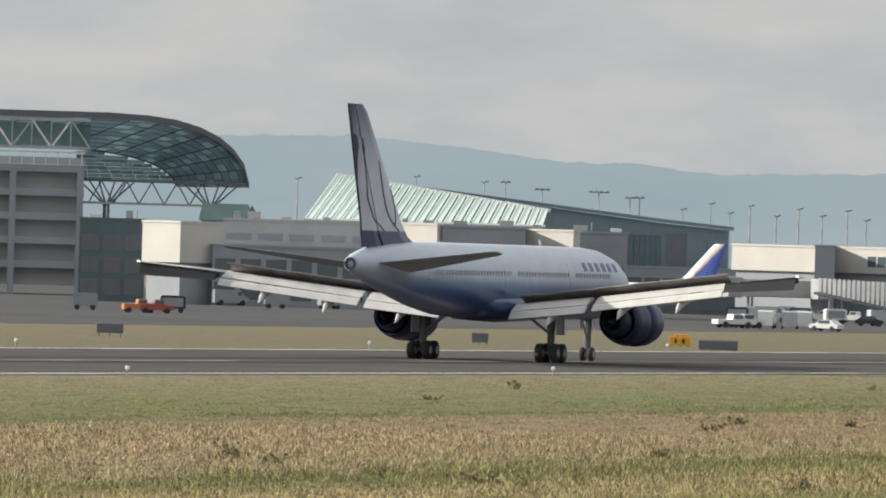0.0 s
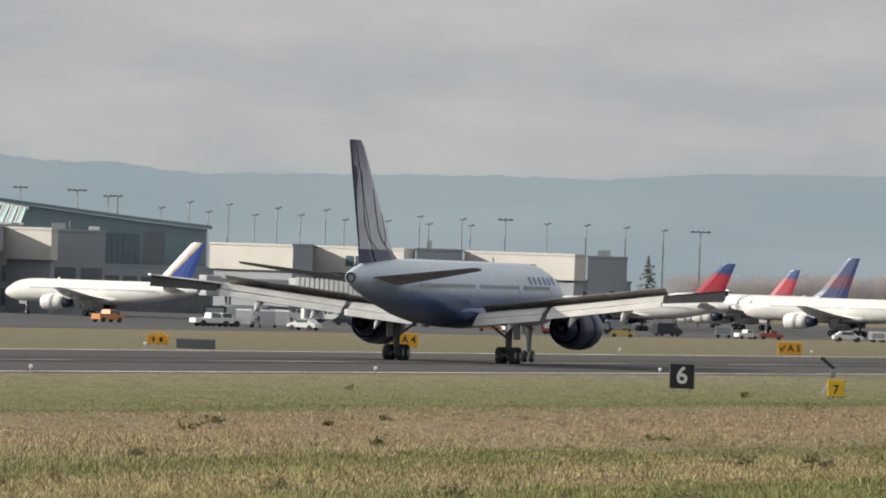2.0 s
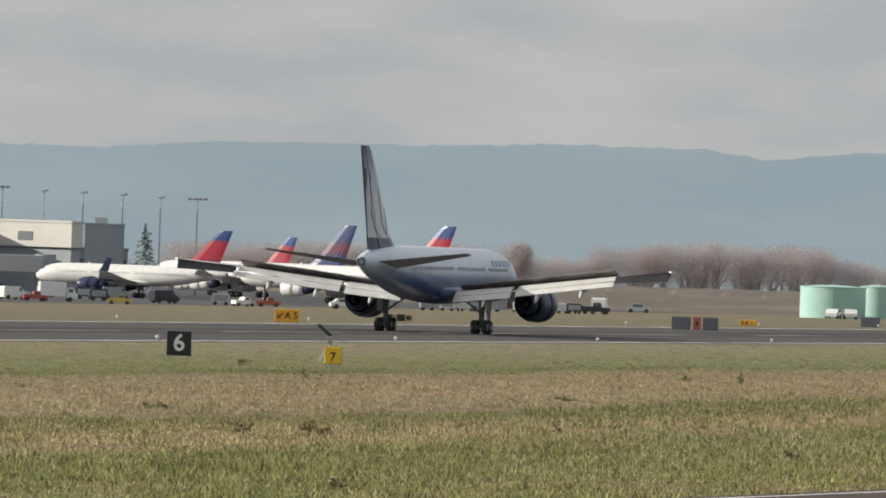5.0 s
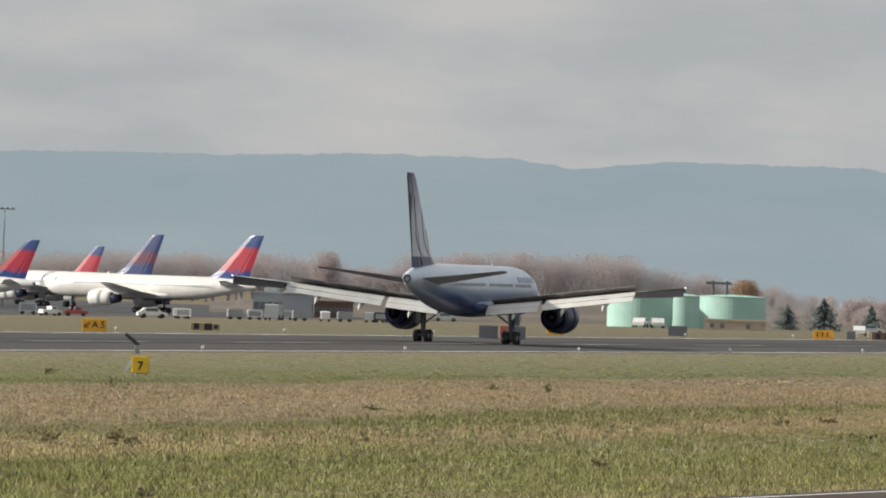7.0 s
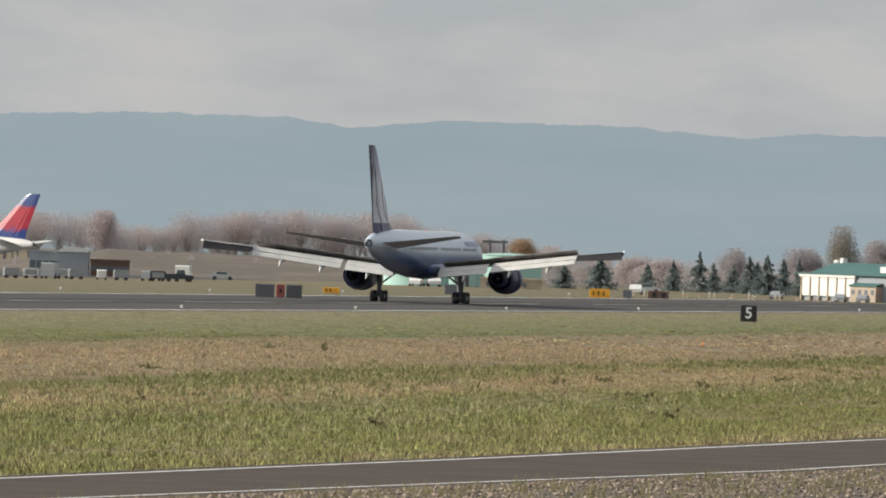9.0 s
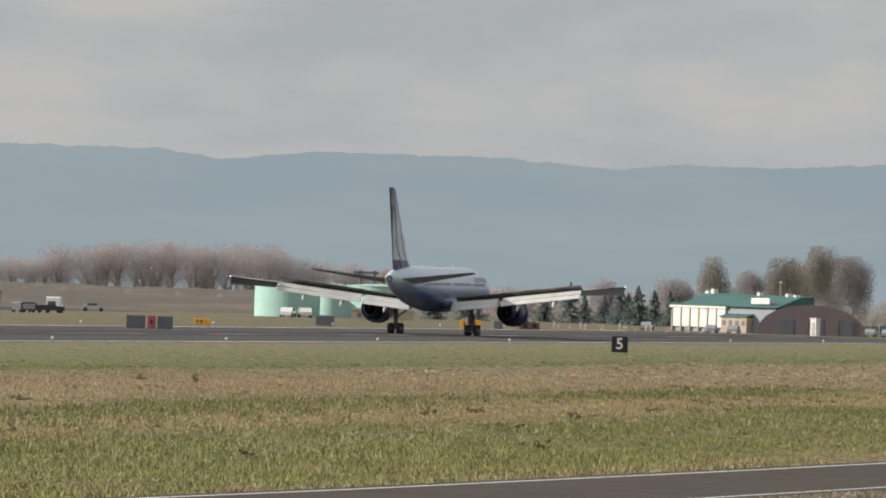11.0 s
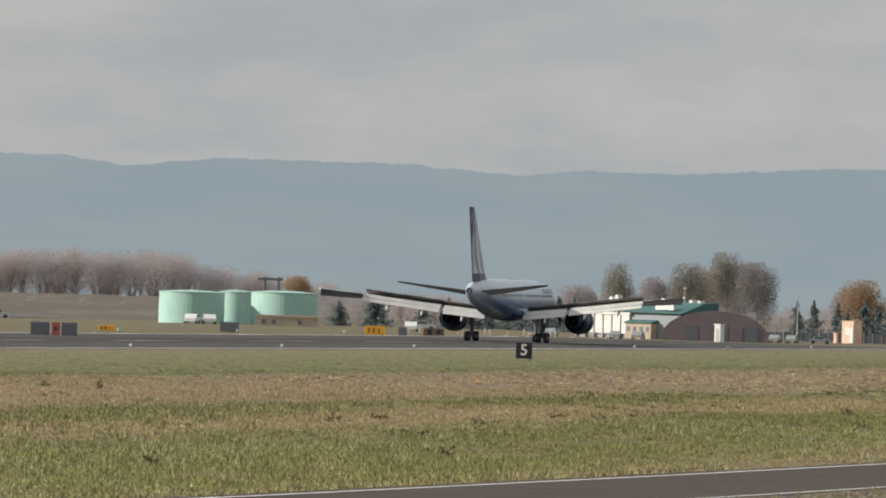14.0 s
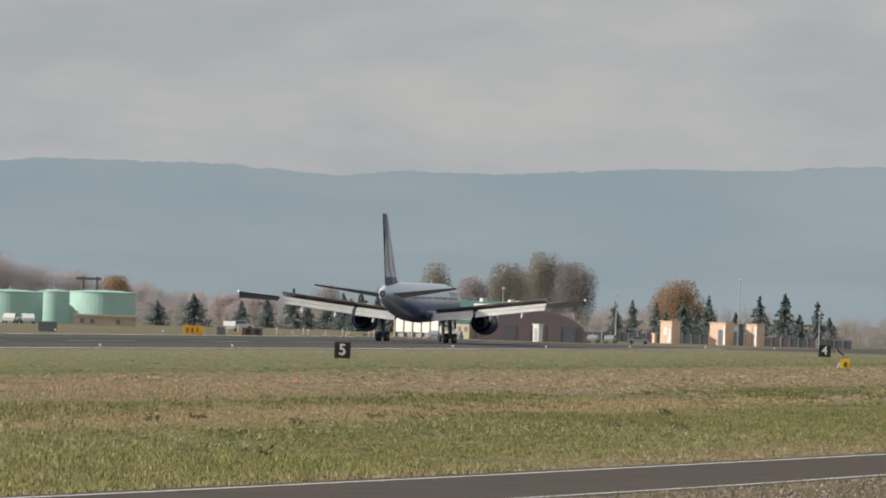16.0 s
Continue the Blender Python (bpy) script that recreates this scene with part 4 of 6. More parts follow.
    part("base", box(-4.2, 4.2, 0, 6, 0, 12.9), M_CONC2, rl)
    part("roof", loft([[(-4.6, y, 12.9), (4.6, y, 12.9), (3.2, y, 15.6), (-4.0, y, 15.6)] for y in (-0.3, 6.3)]), M_GREENGL, rl)
    part("gable", loft([[(2.7, y, 12.95), (5.2, y, 12.95), (3.8, y, 15.5)] for y in (-0.4, 6.4)]), M_HALL, rl)
    hut = thing("roof_hut", spot(-18.437, 1790, -2.2), "small brown pitched roof hut before the glass roof", "hut")
    part("base", box(-2.6, 2.6, 0, 5, 0, 13.2), M_CONC2, hut)
    part("roof", loft([[(-3.1, y, 13.2), (3.1, y, 13.2), (0, y, 14.9)] for y in (-0.3, 5.3)]), M_RUST, hut)
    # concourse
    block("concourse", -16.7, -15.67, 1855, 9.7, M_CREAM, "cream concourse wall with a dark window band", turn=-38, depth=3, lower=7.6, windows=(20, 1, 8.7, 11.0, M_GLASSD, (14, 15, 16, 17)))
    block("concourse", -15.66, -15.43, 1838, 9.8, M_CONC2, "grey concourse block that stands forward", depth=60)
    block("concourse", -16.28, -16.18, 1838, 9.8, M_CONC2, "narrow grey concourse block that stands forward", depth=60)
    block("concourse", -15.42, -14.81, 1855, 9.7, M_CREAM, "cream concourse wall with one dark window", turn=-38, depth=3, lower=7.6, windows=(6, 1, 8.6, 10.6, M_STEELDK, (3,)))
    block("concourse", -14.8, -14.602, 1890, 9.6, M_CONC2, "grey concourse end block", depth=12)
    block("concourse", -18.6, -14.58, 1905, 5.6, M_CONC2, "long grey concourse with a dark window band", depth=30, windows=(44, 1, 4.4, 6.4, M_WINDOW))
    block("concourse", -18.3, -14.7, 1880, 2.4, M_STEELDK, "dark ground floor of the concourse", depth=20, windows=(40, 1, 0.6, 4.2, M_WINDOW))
    # fluted white canopy
    d, bc = 1700, -16.1
    X = lambda b: width(bc, b, d)
    fl = thing("fluted_canopy", spot(bc, d, -2.2), "white fluted sloping canopy beside the concourse", "canopy")
    for k in range(16):
        x0 = X(-16.26) + 0.72 * k
        part("flute", slab([(x0, 0, 4.6 - 0.14 * k), (x0 + 0.5, 0, 4.6 - 0.14 * k), (x0 + 0.5, 1, 6.6 - 0.02 * k), (x0, 1, 6.6 - 0.02 * k)], 0.3), M_WHITE, fl)
    part("edge_beam", rod((X(-16.28), 0.5, 4.5), (X(-15.88), 0.5, 2.2), 0.25, 0.25, 6), M_CONC2, fl)
    part("post", rod((X(-16.2), 0.5, 0), (X(-16.2), 0.5, 4.4), 0.2, 0.2, 8), M_STEEL, fl)
    part("post", rod((X(-15.92), 0.5, 0), (X(-15.92), 0.5, 2.6), 0.2, 0.2, 8), M_STEEL, fl)
    # boarding bridges
    for b in (-18.2, -17.75, -16.45, -16.0, -15.6, -15.2):
        j = thing("boarding_bridge", spot(b, 1815, -2.2, 20), "grey boarding bridge beside the concourse", "boarding bridge", "boarding bridges")
        part("tunnel", box(-7, 7, -1.4, 1.4, 3.4, 6.2, bevel=0.15), M_CONC, j)
        part("cab", box(-9.4, -6.9, -1.8, 1.8, 3.2, 6.5, bevel=0.2), M_GALV, j)
        part("rotunda", rod((7, 0, 0), (7, 0, 6.4), 1.7, 1.7, 16), M_CONC2, j)
        part("lift_leg", rod((-5, 0.9, 0.4), (-5, 0.9, 3.5), 0.22), M_STEEL, j)
        part("lift_leg", rod((-5, -0.9, 0.4), (-5, -0.9, 3.5), 0.22), M_STEEL, j)
        part("wheel", rod((-5, -1.2, 0.45), (-5, 1.2, 0.45), 0.45), M_TYRE, j)


def lamp_pole(b, d, top, heads, tall):
    base = -2.2
    h = top - base
    p = thing("apron_light_pole", spot(b, d, base), "tall grey steel floodlight pole" if tall else "slim grey steel light pole", "light pole", "apron light poles")
    part("mast", rod((0, 0, 0), (0, 0, h), 0.2, 0.1, 8), M_GALV, p)
    arm = part("crossarm", box(-heads * 0.45, heads * 0.45, -0.08, 0.08, h - 0.2, h), M_GALV, p)
    for k in range(heads):
        x = (k - (heads - 1) / 2) * 0.9 if heads > 1 else 0.5
        part("lamp_head", box(x - 0.32, x + 0.32, -0.35, 0.3, h - 0.05, h + 0.2, bevel=0.05), M_GALV, arm)


def lamp_poles():
    L = [(-18.884, 0.395, 1), (-18.29, 0.422, 1), (-17.949, 0.404, 1), (-17.841, 0.407, 2), (-17.656, 0.375, 3), (-17.372, 0.37, 4), (-17.215, 0.346, 2), (-17.167, 0.348, 2), (-16.95, 0.297, 1), (-16.809, 0.33, 1),
         (-16.611, 0.324, 1), (-16.712, 0.285, 1), (-16.479, 0.277, 1), (-16.367, 0.315, 1), (-16.249, 0.284, 1), (-16.123, 0.314, 1), (-16.028, 0.268, 1), (-15.887, 0.308, 1), (-15.815, 0.268, 1), (-15.651, 0.297, 1),
         (-15.605, 0.261, 1), (-15.438, 0.29, 1), (-15.395, 0.26, 1), (-15.22, 0.295, 3), (-15.012, 0.282, 1), (-14.814, 0.28, 1), (-14.615, 0.276, 1), (-14.425, 0.268, 1), (-14.24, 0.266, 4)]
    for k, (b, el, heads) in enumerate(L):
        d = 1990 if el < 0.29 else 1960
        lamp_pole(b, d, EYE[2] + d * math.tan(radians(el)), heads, heads > 2)


parking_garage()
arch_canopy()
terminal()
lamp_poles()

D_LABEL = "white airliner with a red and blue fin"


def parked(name, fin_b, d, scale, turn, label, skin, fin, stretch=0.86, engine=None, winglets=None):
    """Stand an airliner so that its fin shows at a bearing."""
    off = (24.6 - (1 - stretch) * 23.6) * scale * math.sin(radians(turn))
    a = airliner(name, spot(fin_b - math.degrees(off / d), d, -2.18, turn) @ Matrix.Scale(scale, 4), label, skin, fin, False, stretch, M_LINER, engine or M_LINER)
    if winglets:
        for sx in (-1, 1):
            part("winglet", loft([[(sx * (18.6 + 0.32 * h), y0, 4.95 + h), (sx * (18.75 + 0.32 * h), y0, 4.95 + h), (sx * (18.75 + 0.32 * h), y1, 4.95 + h), (sx * (18.6 + 0.32 * h), y1, 4.95 + h)] for h, y0, y1 in ((0, -2.2, -4.2), (1.2, -3.2, -4.7), (2.6, -4.3, -5.2))]), winglets, a, "upswept navy winglet")
    a["group"] = "parked airliners"
    return a


parked("parked_airliner", -16.725, 1660, 0.83, 56, "parked white airliner with a blue and gold fin", M_LINER, M_UFIN2)
parked("parked_airliner", -14.06, 1800, 0.82, 64, D_LABEL + " beside a boarding bridge", M_LINER2, M_DFIN, engine=M_NAVY, winglets=M_NAVY)
parked("parked_airliner", -13.735, 2050, 0.80, 50, D_LABEL + ", partly hidden", M_LINER2, M_DFIN)
parked("parked_airliner", -13.44, 1990, 0.97, 50, "white airliner with a red and blue fin darkened as if in shade", M_LINER2, M_DFIN_SHADE, 1.0)
parked("parked_airliner", -12.94, 1850, 0.97, 55, D_LABEL + " on the open apron", M_LINER2, M_DFIN, 0.9)

# ---------------------------------------------------------------- airfield signs and lights


def numeral_sign(x, y, digit, size, face_mat, ink, label, turn):
    s = thing("distance_sign" if face_mat is M_SIGNBLK else "marker_sign", pose(x, y, 0, 0, 0, turn), label, "airfield sign", "distance signs" if face_mat is M_SIGNBLK else "marker signs")
    f = part("sign_box", box(-size / 2, size / 2, -0.14, 0.14, 0.16, 0.16 + size, bevel=0.03), face_mat, s)
    part("frame", box(-size / 2 - 0.02, size / 2 + 0.02, 0.02, 0.1, 0.14, 0.18 + size, bevel=0.01), M_STEELDK, f)
    black = face_mat is M_SIGNBLK
    bm = text_bm(digit, size * (0.98 if black else 0.72), 0.012)
    bmesh.ops.translate(bm, vec=(0, -0.155, 0.16 + size * (0.5 if black else 0.4)), verts=bm.verts)
    part("numeral", bm, ink, f)
    for dx in (-size * 0.35, size * 0.35):
        leg = part("leg", box(dx - 0.03, dx + 0.03, -0.03, 0.03, -0.02, 0.2), M_STEEL, s)
        part("base_plate", box(dx - 0.12, dx + 0.12, -0.12, 0.12, 0, 0.03), M_STEEL, leg)
    return s


for k, dg in enumerate("654"):
    y = 557.9 + 304.8 * k
    numeral_sign(-142.3, y, dg, 1.22, M_SIGNBLK, M_SIGNWHT, "black square sign with a white numeral %s standing in turf" % dg, math.degrees(math.atan2(142.3, y)))


def broken_vane(x, y, s, turn):
    """A pole with a tilted dark vane and a leaning white plate."""
    v = thing("wind_vane", pose(x, y, 0, 0, 0, turn), "small pole with a tilted dark arm and a leaning white plate", "wind vane", "wind vanes")
    part("pole", rod((0, 0, 0), (0, 0, 1.45 * s), 0.07 * s, 0.06 * s), M_GALV, v)
    part("joint", box(-0.14 * s, 0.12 * s, -0.1, 0.1, 1.1 * s, 1.5 * s, bevel=0.03), M_STEEL, v)
    part("arm", rod((0.05 * s, 0, 1.5 * s), (-0.6 * s, 0, 2.05 * s), 0.1 * s, 0.08 * s), M_SIGNBLK, v)
    part("plate", slab([(-0.62 * s, -0.05, 0.3 * s), (-0.46 * s, -0.05, 0.2 * s), (-0.12 * s, -0.05, 0.82 * s), (-0.24 * s, -0.05, 0.92 * s)], 0.06), M_WHITE, v)


numeral_sign(-130.6, 542.5, "7", 0.83, M_SIGNYEL, M_SIGNBLK, "yellow marker sign with a black numeral 7", 13.5)
broken_vane(-131.25, 544.5, 1.0, 13.5)
numeral_sign(-114.6, 955, "8", 0.83, M_SIGNYEL, M_SIGNBLK, "yellow marker sign with a black numeral 8", 6.8)
broken_vane(-115.2, 958, 0.85, 6.8)


def marker_cone(x, y, h):
    o = thing("marker_cone", pose(x, y, 0), "small orange marker cone standing in the turf", "marker cone")
    part("base", box(-h * 0.4, h * 0.4, -h * 0.4, h * 0.4, 0, h * 0.08), M_ORANGE, o)
    part("cone", loft([[(r * math.cos(k * math.pi / 6), r * math.sin(k * math.pi / 6), z) for k in range(12)] for r, z in ((h * 0.3, h * 0.08), (h * 0.06, h))]), M_ORANGE, o)


marker_cone(-109.0, 645.0, 0.24)


def guidance_sign(b, d, w, h, z, material, marks, label):
    s = thing("guidance_sign", spot(b, d, z), label, "airfield sign", "guidance signs")
    f = part("sign_box", box(-w / 2, w / 2, -0.15, 0.15, 0.15, h, bevel=0.03), material, s)
    for x, bw, bh in marks:
        part("mark", box(x * w - bw / 2, x * w + bw / 2, -0.17, -0.14, 0.15 + (h - 0.15) * (0.5 - bh / 2), 0.15 + (h - 0.15) * (0.5 + bh / 2)), M_SIGNBLK, f)
    for dx in (-w * 0.4, 0, w * 0.4):
        part("leg", box(dx - 0.04, dx + 0.04, -0.04, 0.04, -0.1, 0.2), M_STEEL, s)
    return s


def lettered(sign, text, x, z, size):
    bm = text_bm(text, size, 0.01)
    bmesh.ops.translate(bm, vec=(x, -0.165, z), verts=bm.verts)
    part("lettering", bm, M_SIGNBLK, sign)


M_BOARD = mat("dull_brown_board", (0.42, 0.33, 0.17), 0.7, col2=(0.32, 0.26, 0.15), scale=2)
M_DULLRED = mat("faded_red_paint", (0.42, 0.12, 0.11), 0.6, col2=(0.34, 0.1, 0.095), scale=2)


def far_signs():
    # taxiway exits with arrow and name
    for b, d, text, w in ((-15.709, 842, "A 4", 2.1), (-13.772, 905, "A 5", 1.95)):
        s = guidance_sign(b, d, w, 1.15, -0.05, M_SIGNORG, [], "amber sign with a black arrow and %s" % text)
        lettered(s, text, w * 0.17, 0.66, 0.72)
        a = radians(0 if text == "A 4" else -42)
        turn_ = Matrix.Rotation(a, 4, "Y")
        bm = box(-0.22, 0.3, -0.02, 0.01, -0.045, 0.045)
        for e in (-1, 1):
            slab([(-0.28, -0.02, 0), (-0.22, -0.02, 0), (-0.02, -0.02, e * 0.2), (-0.09, -0.02, e * 0.22)], 0.02, bm)
        bmesh.ops.transform(bm, matrix=Matrix.Translation((-w * 0.3, -0.16, 0.64)) @ turn_, verts=bm.verts)
        part("arrow", bm, M_SIGNBLK, s)
    M = [(-0.3, 0.12, 0.5), (-0.05, 0.16, 0.5), (0.2, 0.12, 0.5)]
    guidance_sign(-10.117, 1225, 2.2, 1.1, -0.1, M_SIGNORG, M, "amber guidance sign with dark marks")
    guidance_sign(-16.943, 790, 1.5, 0.75, -0.1, M_SIGNORG, [(-0.2, 0.14, 0.5), (0.15, 0.2, 0.5)], "low amber guidance sign")
    guidance_sign(-16.937, 800, 1.0, 0.85, -0.1, M_SIGNORG, [(0, 0.3, 0.3)], "small amber guidance sign")
    guidance_sign(-11.463, 1120, 1.6, 0.7, -0.1, M_SIGNORG, M[:2], "low amber guidance sign")
    guidance_sign(-9.822, 1260, 2.3, 1.0, -0.15, M_RUST, [(-0.2, 0.5, 0.7), (0.25, 0.5, 0.6)], "dull brown sign back beyond the runway")
    guidance_sign(-13.216, 1000, 2.6, 0.8, -0.2, M_BOARD, [(-0.3, 0.5, 0.8), (0.1, 0.7, 0.9), (0.36, 0.4, 0.5)], "low dull brown equipment board with dark panels")
    for b, d, w, h in ((-16.752, 755, 2.6, 0.75), (-19.803, 745, 1.75, 0.75), (-11.796, 1010, 1.7, 1.25), (-11.649, 1010, 1.4, 1.25), (-10.848, 1180, 1.95, 1.15), (-9.978, 1240, 0.95, 1.0), (-17.947, 760, 1.1, 0.75), (-16.752, 770, 2.4, 0.6)):
        s = guidance_sign(b, d, w, h, -0.1, M_STEELDK, [], "dark unlit sign back beyond the runway")
        part("rim", box(-w / 2 - 0.03, w / 2 + 0.03, -0.1, 0.1, h - 0.02, h + 0.06), M_STEEL, s)
    guidance_sign(-11.717, 1009, 0.75, 1.3, -0.1, M_DULLRED, [(0, 0.2, 0.3)], "narrow dull red sign between two dark ones")


far_signs()


def edge_light(m):
    o = thing("runway_edge_light", m, "small white runway edge light on a thin stem", "runway light", "runway edge lights")
    part("stem", rod((0, 0, 0), (0, 0, 0.3), 0.035), M_STEEL, o)
    part("lens", loft([ring(0, y, 0, r, r, 10) for y, r in ((-0.09, 0.06), (-0.05, 0.1), (0.05, 0.1), (0.1, 0.05))]), M_SIGNWHT, o).location = (0, 0, 0.36)
    return o


first = edge_light(pose(-166.6, 708.9 - 60.96 * 5, 0))
for k in range(-4, 12):
    copy_thing(first, pose(-166.6, 708.9 + 60.96 * k, dip(708.9 + 60.96 * k)))
for k in range(-3, 12):
    copy_thing(first, pose(-216.8, 708.9 + 60.96 * k, dip(708.9 + 60.96 * k)))

# ---------------------------------------------------------------- tanks and sheds
TEAL = (0.16, 0.42, 0.36)
M_TANK = mat("pale_teal_tank_paint", (0.39, 0.58, 0.52), 0.6, col2=(0.31, 0.5, 0.45), scale=0.25, fine=1.2, spec=0.2)
M_TEALROOF = mat("teal_metal_roof", (0.075, 0.165, 0.16), 0.65, col2=(0.06, 0.135, 0.13), scale=0.3, spec=0.2)
M_BEIGE = mat("beige_block_wall", (0.48, 0.4, 0.31), 0.85, col2=(0.38, 0.32, 0.25), scale=0.4)
M_PEACH = mat("peach_painted_metal", (0.74, 0.53, 0.4), 0.7, col2=(0.64, 0.44, 0.32), scale=0.5)
M_PLUM = mat("maroon_sheet_metal", (0.2, 0.15, 0.165), 0.7, col2=(0.165, 0.125, 0.14), scale=0.3)


def tank(b0, b1, d, top, base):
    r = width(b0, b1, d) / 2
    h = top - base
    o = thing("storage_tank", spot((b0 + b1) / 2, d, base), "pale green round steel storage tank", "storage tank", "storage tanks")
    n = 48
    R = lambda z, rr: [(rr * math.cos(2 * math.pi * i / n), rr * math.sin(2 * math.pi * i / n), z) for i in range(n)]
    sh = part("shell", loft([R(0, r), R(h * 0.33, r), R(h * 0.335, r + 0.02), R(h * 0.66, r + 0.02), R(h * 0.665, r), R(h, r)]), M_TANK, o)
    part("roof", loft([R(h, r + 0.1), R(h + 0.1, r + 0.1), R(h + 0.35, r * 0.5), R(h + 0.42, 0.2)]), M_TANK, o)
    for k in range(14):
        a = 2 * math.pi * k / 14
        part("rail_post", rod((r * math.cos(a), r * math.sin(a), h), (r * math.cos(a), r * math.sin(a), h + 0.7), 0.04), M_STEEL, sh)
    part("vent", rod((0, 0, h + 0.3), (0, 0, h + 0.9), 0.2), M_STEEL, sh)


tank(-11.204, -10.875, 1774, 3.3, -1.9)
tank(-10.9, -10.73, 1810, 3.5, -1.9)
tank(-10.742, -10.41, 1774, 3.65, -1.9)


def sheds():
    block("low_building", -10.716, -10.405, 1740, 0.35, M_BEIGE, "low beige block building before a tank", z0=-2.0, depth=6, windows=(12, 1, 1.0, 1.9, M_STEELDK, (1, 3, 8)))
    # service buildings beyond the apron
    block("service_building", -12.981, -12.678, 1890, 1.85, M_CONC2, "low blue-grey service building beyond the apron", depth=12, windows=(9, 1, 1.2, 2.8, M_WINDOW))
    block("service_building", -12.673, -12.478, 1905, 0.65, M_RUST, "low brown service building beyond the apron", depth=10, windows=(6, 1, 0.9, 2.0, M_STEELDK))
    ws = width(-12.833, -12.683, 1888) / 2
    sr = thing("storage_shelter", spot(-12.760, 1888, -2.2), "pale arched fabric shelter", "shelter")
    part("cover", loft([[(ws * math.cos(math.pi * k / 12), y, 3.9 + 0.85 * math.sin(math.pi * k / 12)) for k in range(13)] for y in (-0.5, 10)]), M_WHITE, sr)
    part("wall", box(-ws, ws, -0.3, 9.8, 0, 3.9), M_CONC2, sr)
    # hangar with bright bays and teal roof
    d = 1700
    X = lambda b: width(-8.9, b, d) * 1.35
    o = thing("hangar", spot(-8.9, d, -1.5, -42), "white-fronted hangar with a teal metal roof", "hangar")
    body = part("wall", box(X(-9.117), X(-8.6), 0.4, 6, 0, 4.2), M_CONC2, o)
    for k in range(6):
        x0 = X(-9.11) + k * (X(-8.845) - X(-9.11)) / 6
        part("bay_door", box(x0 + 0.2, x0 + 1.75, 0.1, 0.4, 0.9, 3.7), M_WHITE, body)
        part("bay_post", box(x0 - 0.1, x0 + 0.1, 0, 0.4, 0, 3.9), M_BEIGE, body)
    part("fascia", box(X(-9.12), X(-8.84), -0.1, 0.4, 3.7, 4.05), M_WHITE, body)
    part("porch_roof", loft([[(X(-8.845), y, z), (X(-8.708), y, z), (X(-8.708), y, z + 0.15), (X(-8.845), y, z + 0.15)] for y, z in ((-1.2, 2.5), (0.45, 2.9))]), M_TEALROOF, body)
    porch = part("porch", box(X(-8.84), X(-8.713), -1, 0.4, 0, 2.5), M_BEIGE, body)
    for k in range(4):
        xw = X(-8.84) + (k + 0.25) * (X(-8.713) - X(-8.84)) / 4
        part("window", box(xw, xw + 0.6, -1.05, -0.95, 1.3, 2.0), M_STEELDK, porch)
    part("roof", loft([[(X(-9.13), y, 4.1), (X(-8.58), y, 4.1), (X(-8.58), y, z - 0.15), (X(-9.06), y, z), (X(-9.13), y, 4.3)] for y, z in ((-0.2, 4.3), (5, 5.9), (8, 6.0))]), M_TEALROOF, o)
    for b, z in ((-9.06, 5.9), (-9.03, 6.2), (-8.8, 5.9), (-8.66, 5.8), (-8.62, 5.7)):
        part("roof_vent", box(X(b), X(b) + 0.6, 5, 6, 5.3, z + 0.4, bevel=0.05), M_WHITE, o)
    part("sign_board", box(X(-8.72), X(-8.63), 0.2, 0.4, 4.6, 5.5), M_WHITE, o)
    # arched maroon shed
    X2 = width(-8.68, -8.14, 1690) / 2
    s = thing("arched_shed", spot(-8.41, 1690, -1.4), "dark maroon arched metal shed", "shed")
    arc = [(X2 * math.cos(math.pi * k / 16), 4.6 * math.sin(math.pi * k / 16) ** 0.8) for k in range(17)]
    part("shell", loft([[(x, y, z) for x, z in arc] for y in (0, 18)]), M_PLUM, s)
    for k in range(5):
        x = -4.5 + 2.2 * k
        part("door_panel", box(x, x + 1.9, -0.1, 0.1, 0, 2.4), M_PLUM if k % 2 else M_STEELDK, s)
    # white booth and peach cabins
    def cabin(b, d, w, h, z, material, label, name, stripe):
        dp = min(2.2, w)
        c = thing(name, spot(b, d, z, -35), label, "cabin")
        bd = part("wall", box(-w / 2, w / 2, 0, dp, 0, h - 0.15, bevel=0.04), material, c)
        part("roof", box(-w / 2 - 0.1, w / 2 + 0.1, -0.1, dp + 0.1, h - 0.15, h), material, c)
        for x, bw, z0, z1, mm in stripe:
            part("panel", box(x * w - bw / 2, x * w + bw / 2, -0.05, 0.05, z0, z1), mm, bd)
    cabin(-8.4, 1600, 1.0, 2.5, -1.0, M_WHITE, "narrow white booth with a door", "booth", [(0, 0.5, 0.1, 1.9, M_CONC)])
    cabin(-7.747, 1750, 2.2, 3.5, -1.2, M_PEACH, "peach-coloured equipment cabin with white doors", "equipment_cabin", [(-0.05, 0.7, 1.3, 2.5, M_WHITE), (0.3, 0.6, 0.1, 2.4, M_WHITE)])
    cabin(-7.81, 1745, 0.55, 1.6, -1.2, M_PEACH, "small peach equipment box", "equipment_box", [])
    cabin(-7.489, 1750, 3.0, 3.5, -1.2, M_PEACH, "peach-coloured equipment cabin with a dark opening", "equipment_cabin", [(0.2, 0.9, 0.1, 2.4, M_STEELDK), (0.42, 0.4, 0.2, 3.0, M_WHITE)])
    cabin(-7.319, 1750, 2.1, 3.45, -1.2, M_PEACH, "peach-coloured metal equipment cabin", "equipment_cabin", [(0.05, 0.15, 0.1, 3.2, M_BEIGE), (0.38, 0.4, 0.2, 3.0, M_WHITE)])
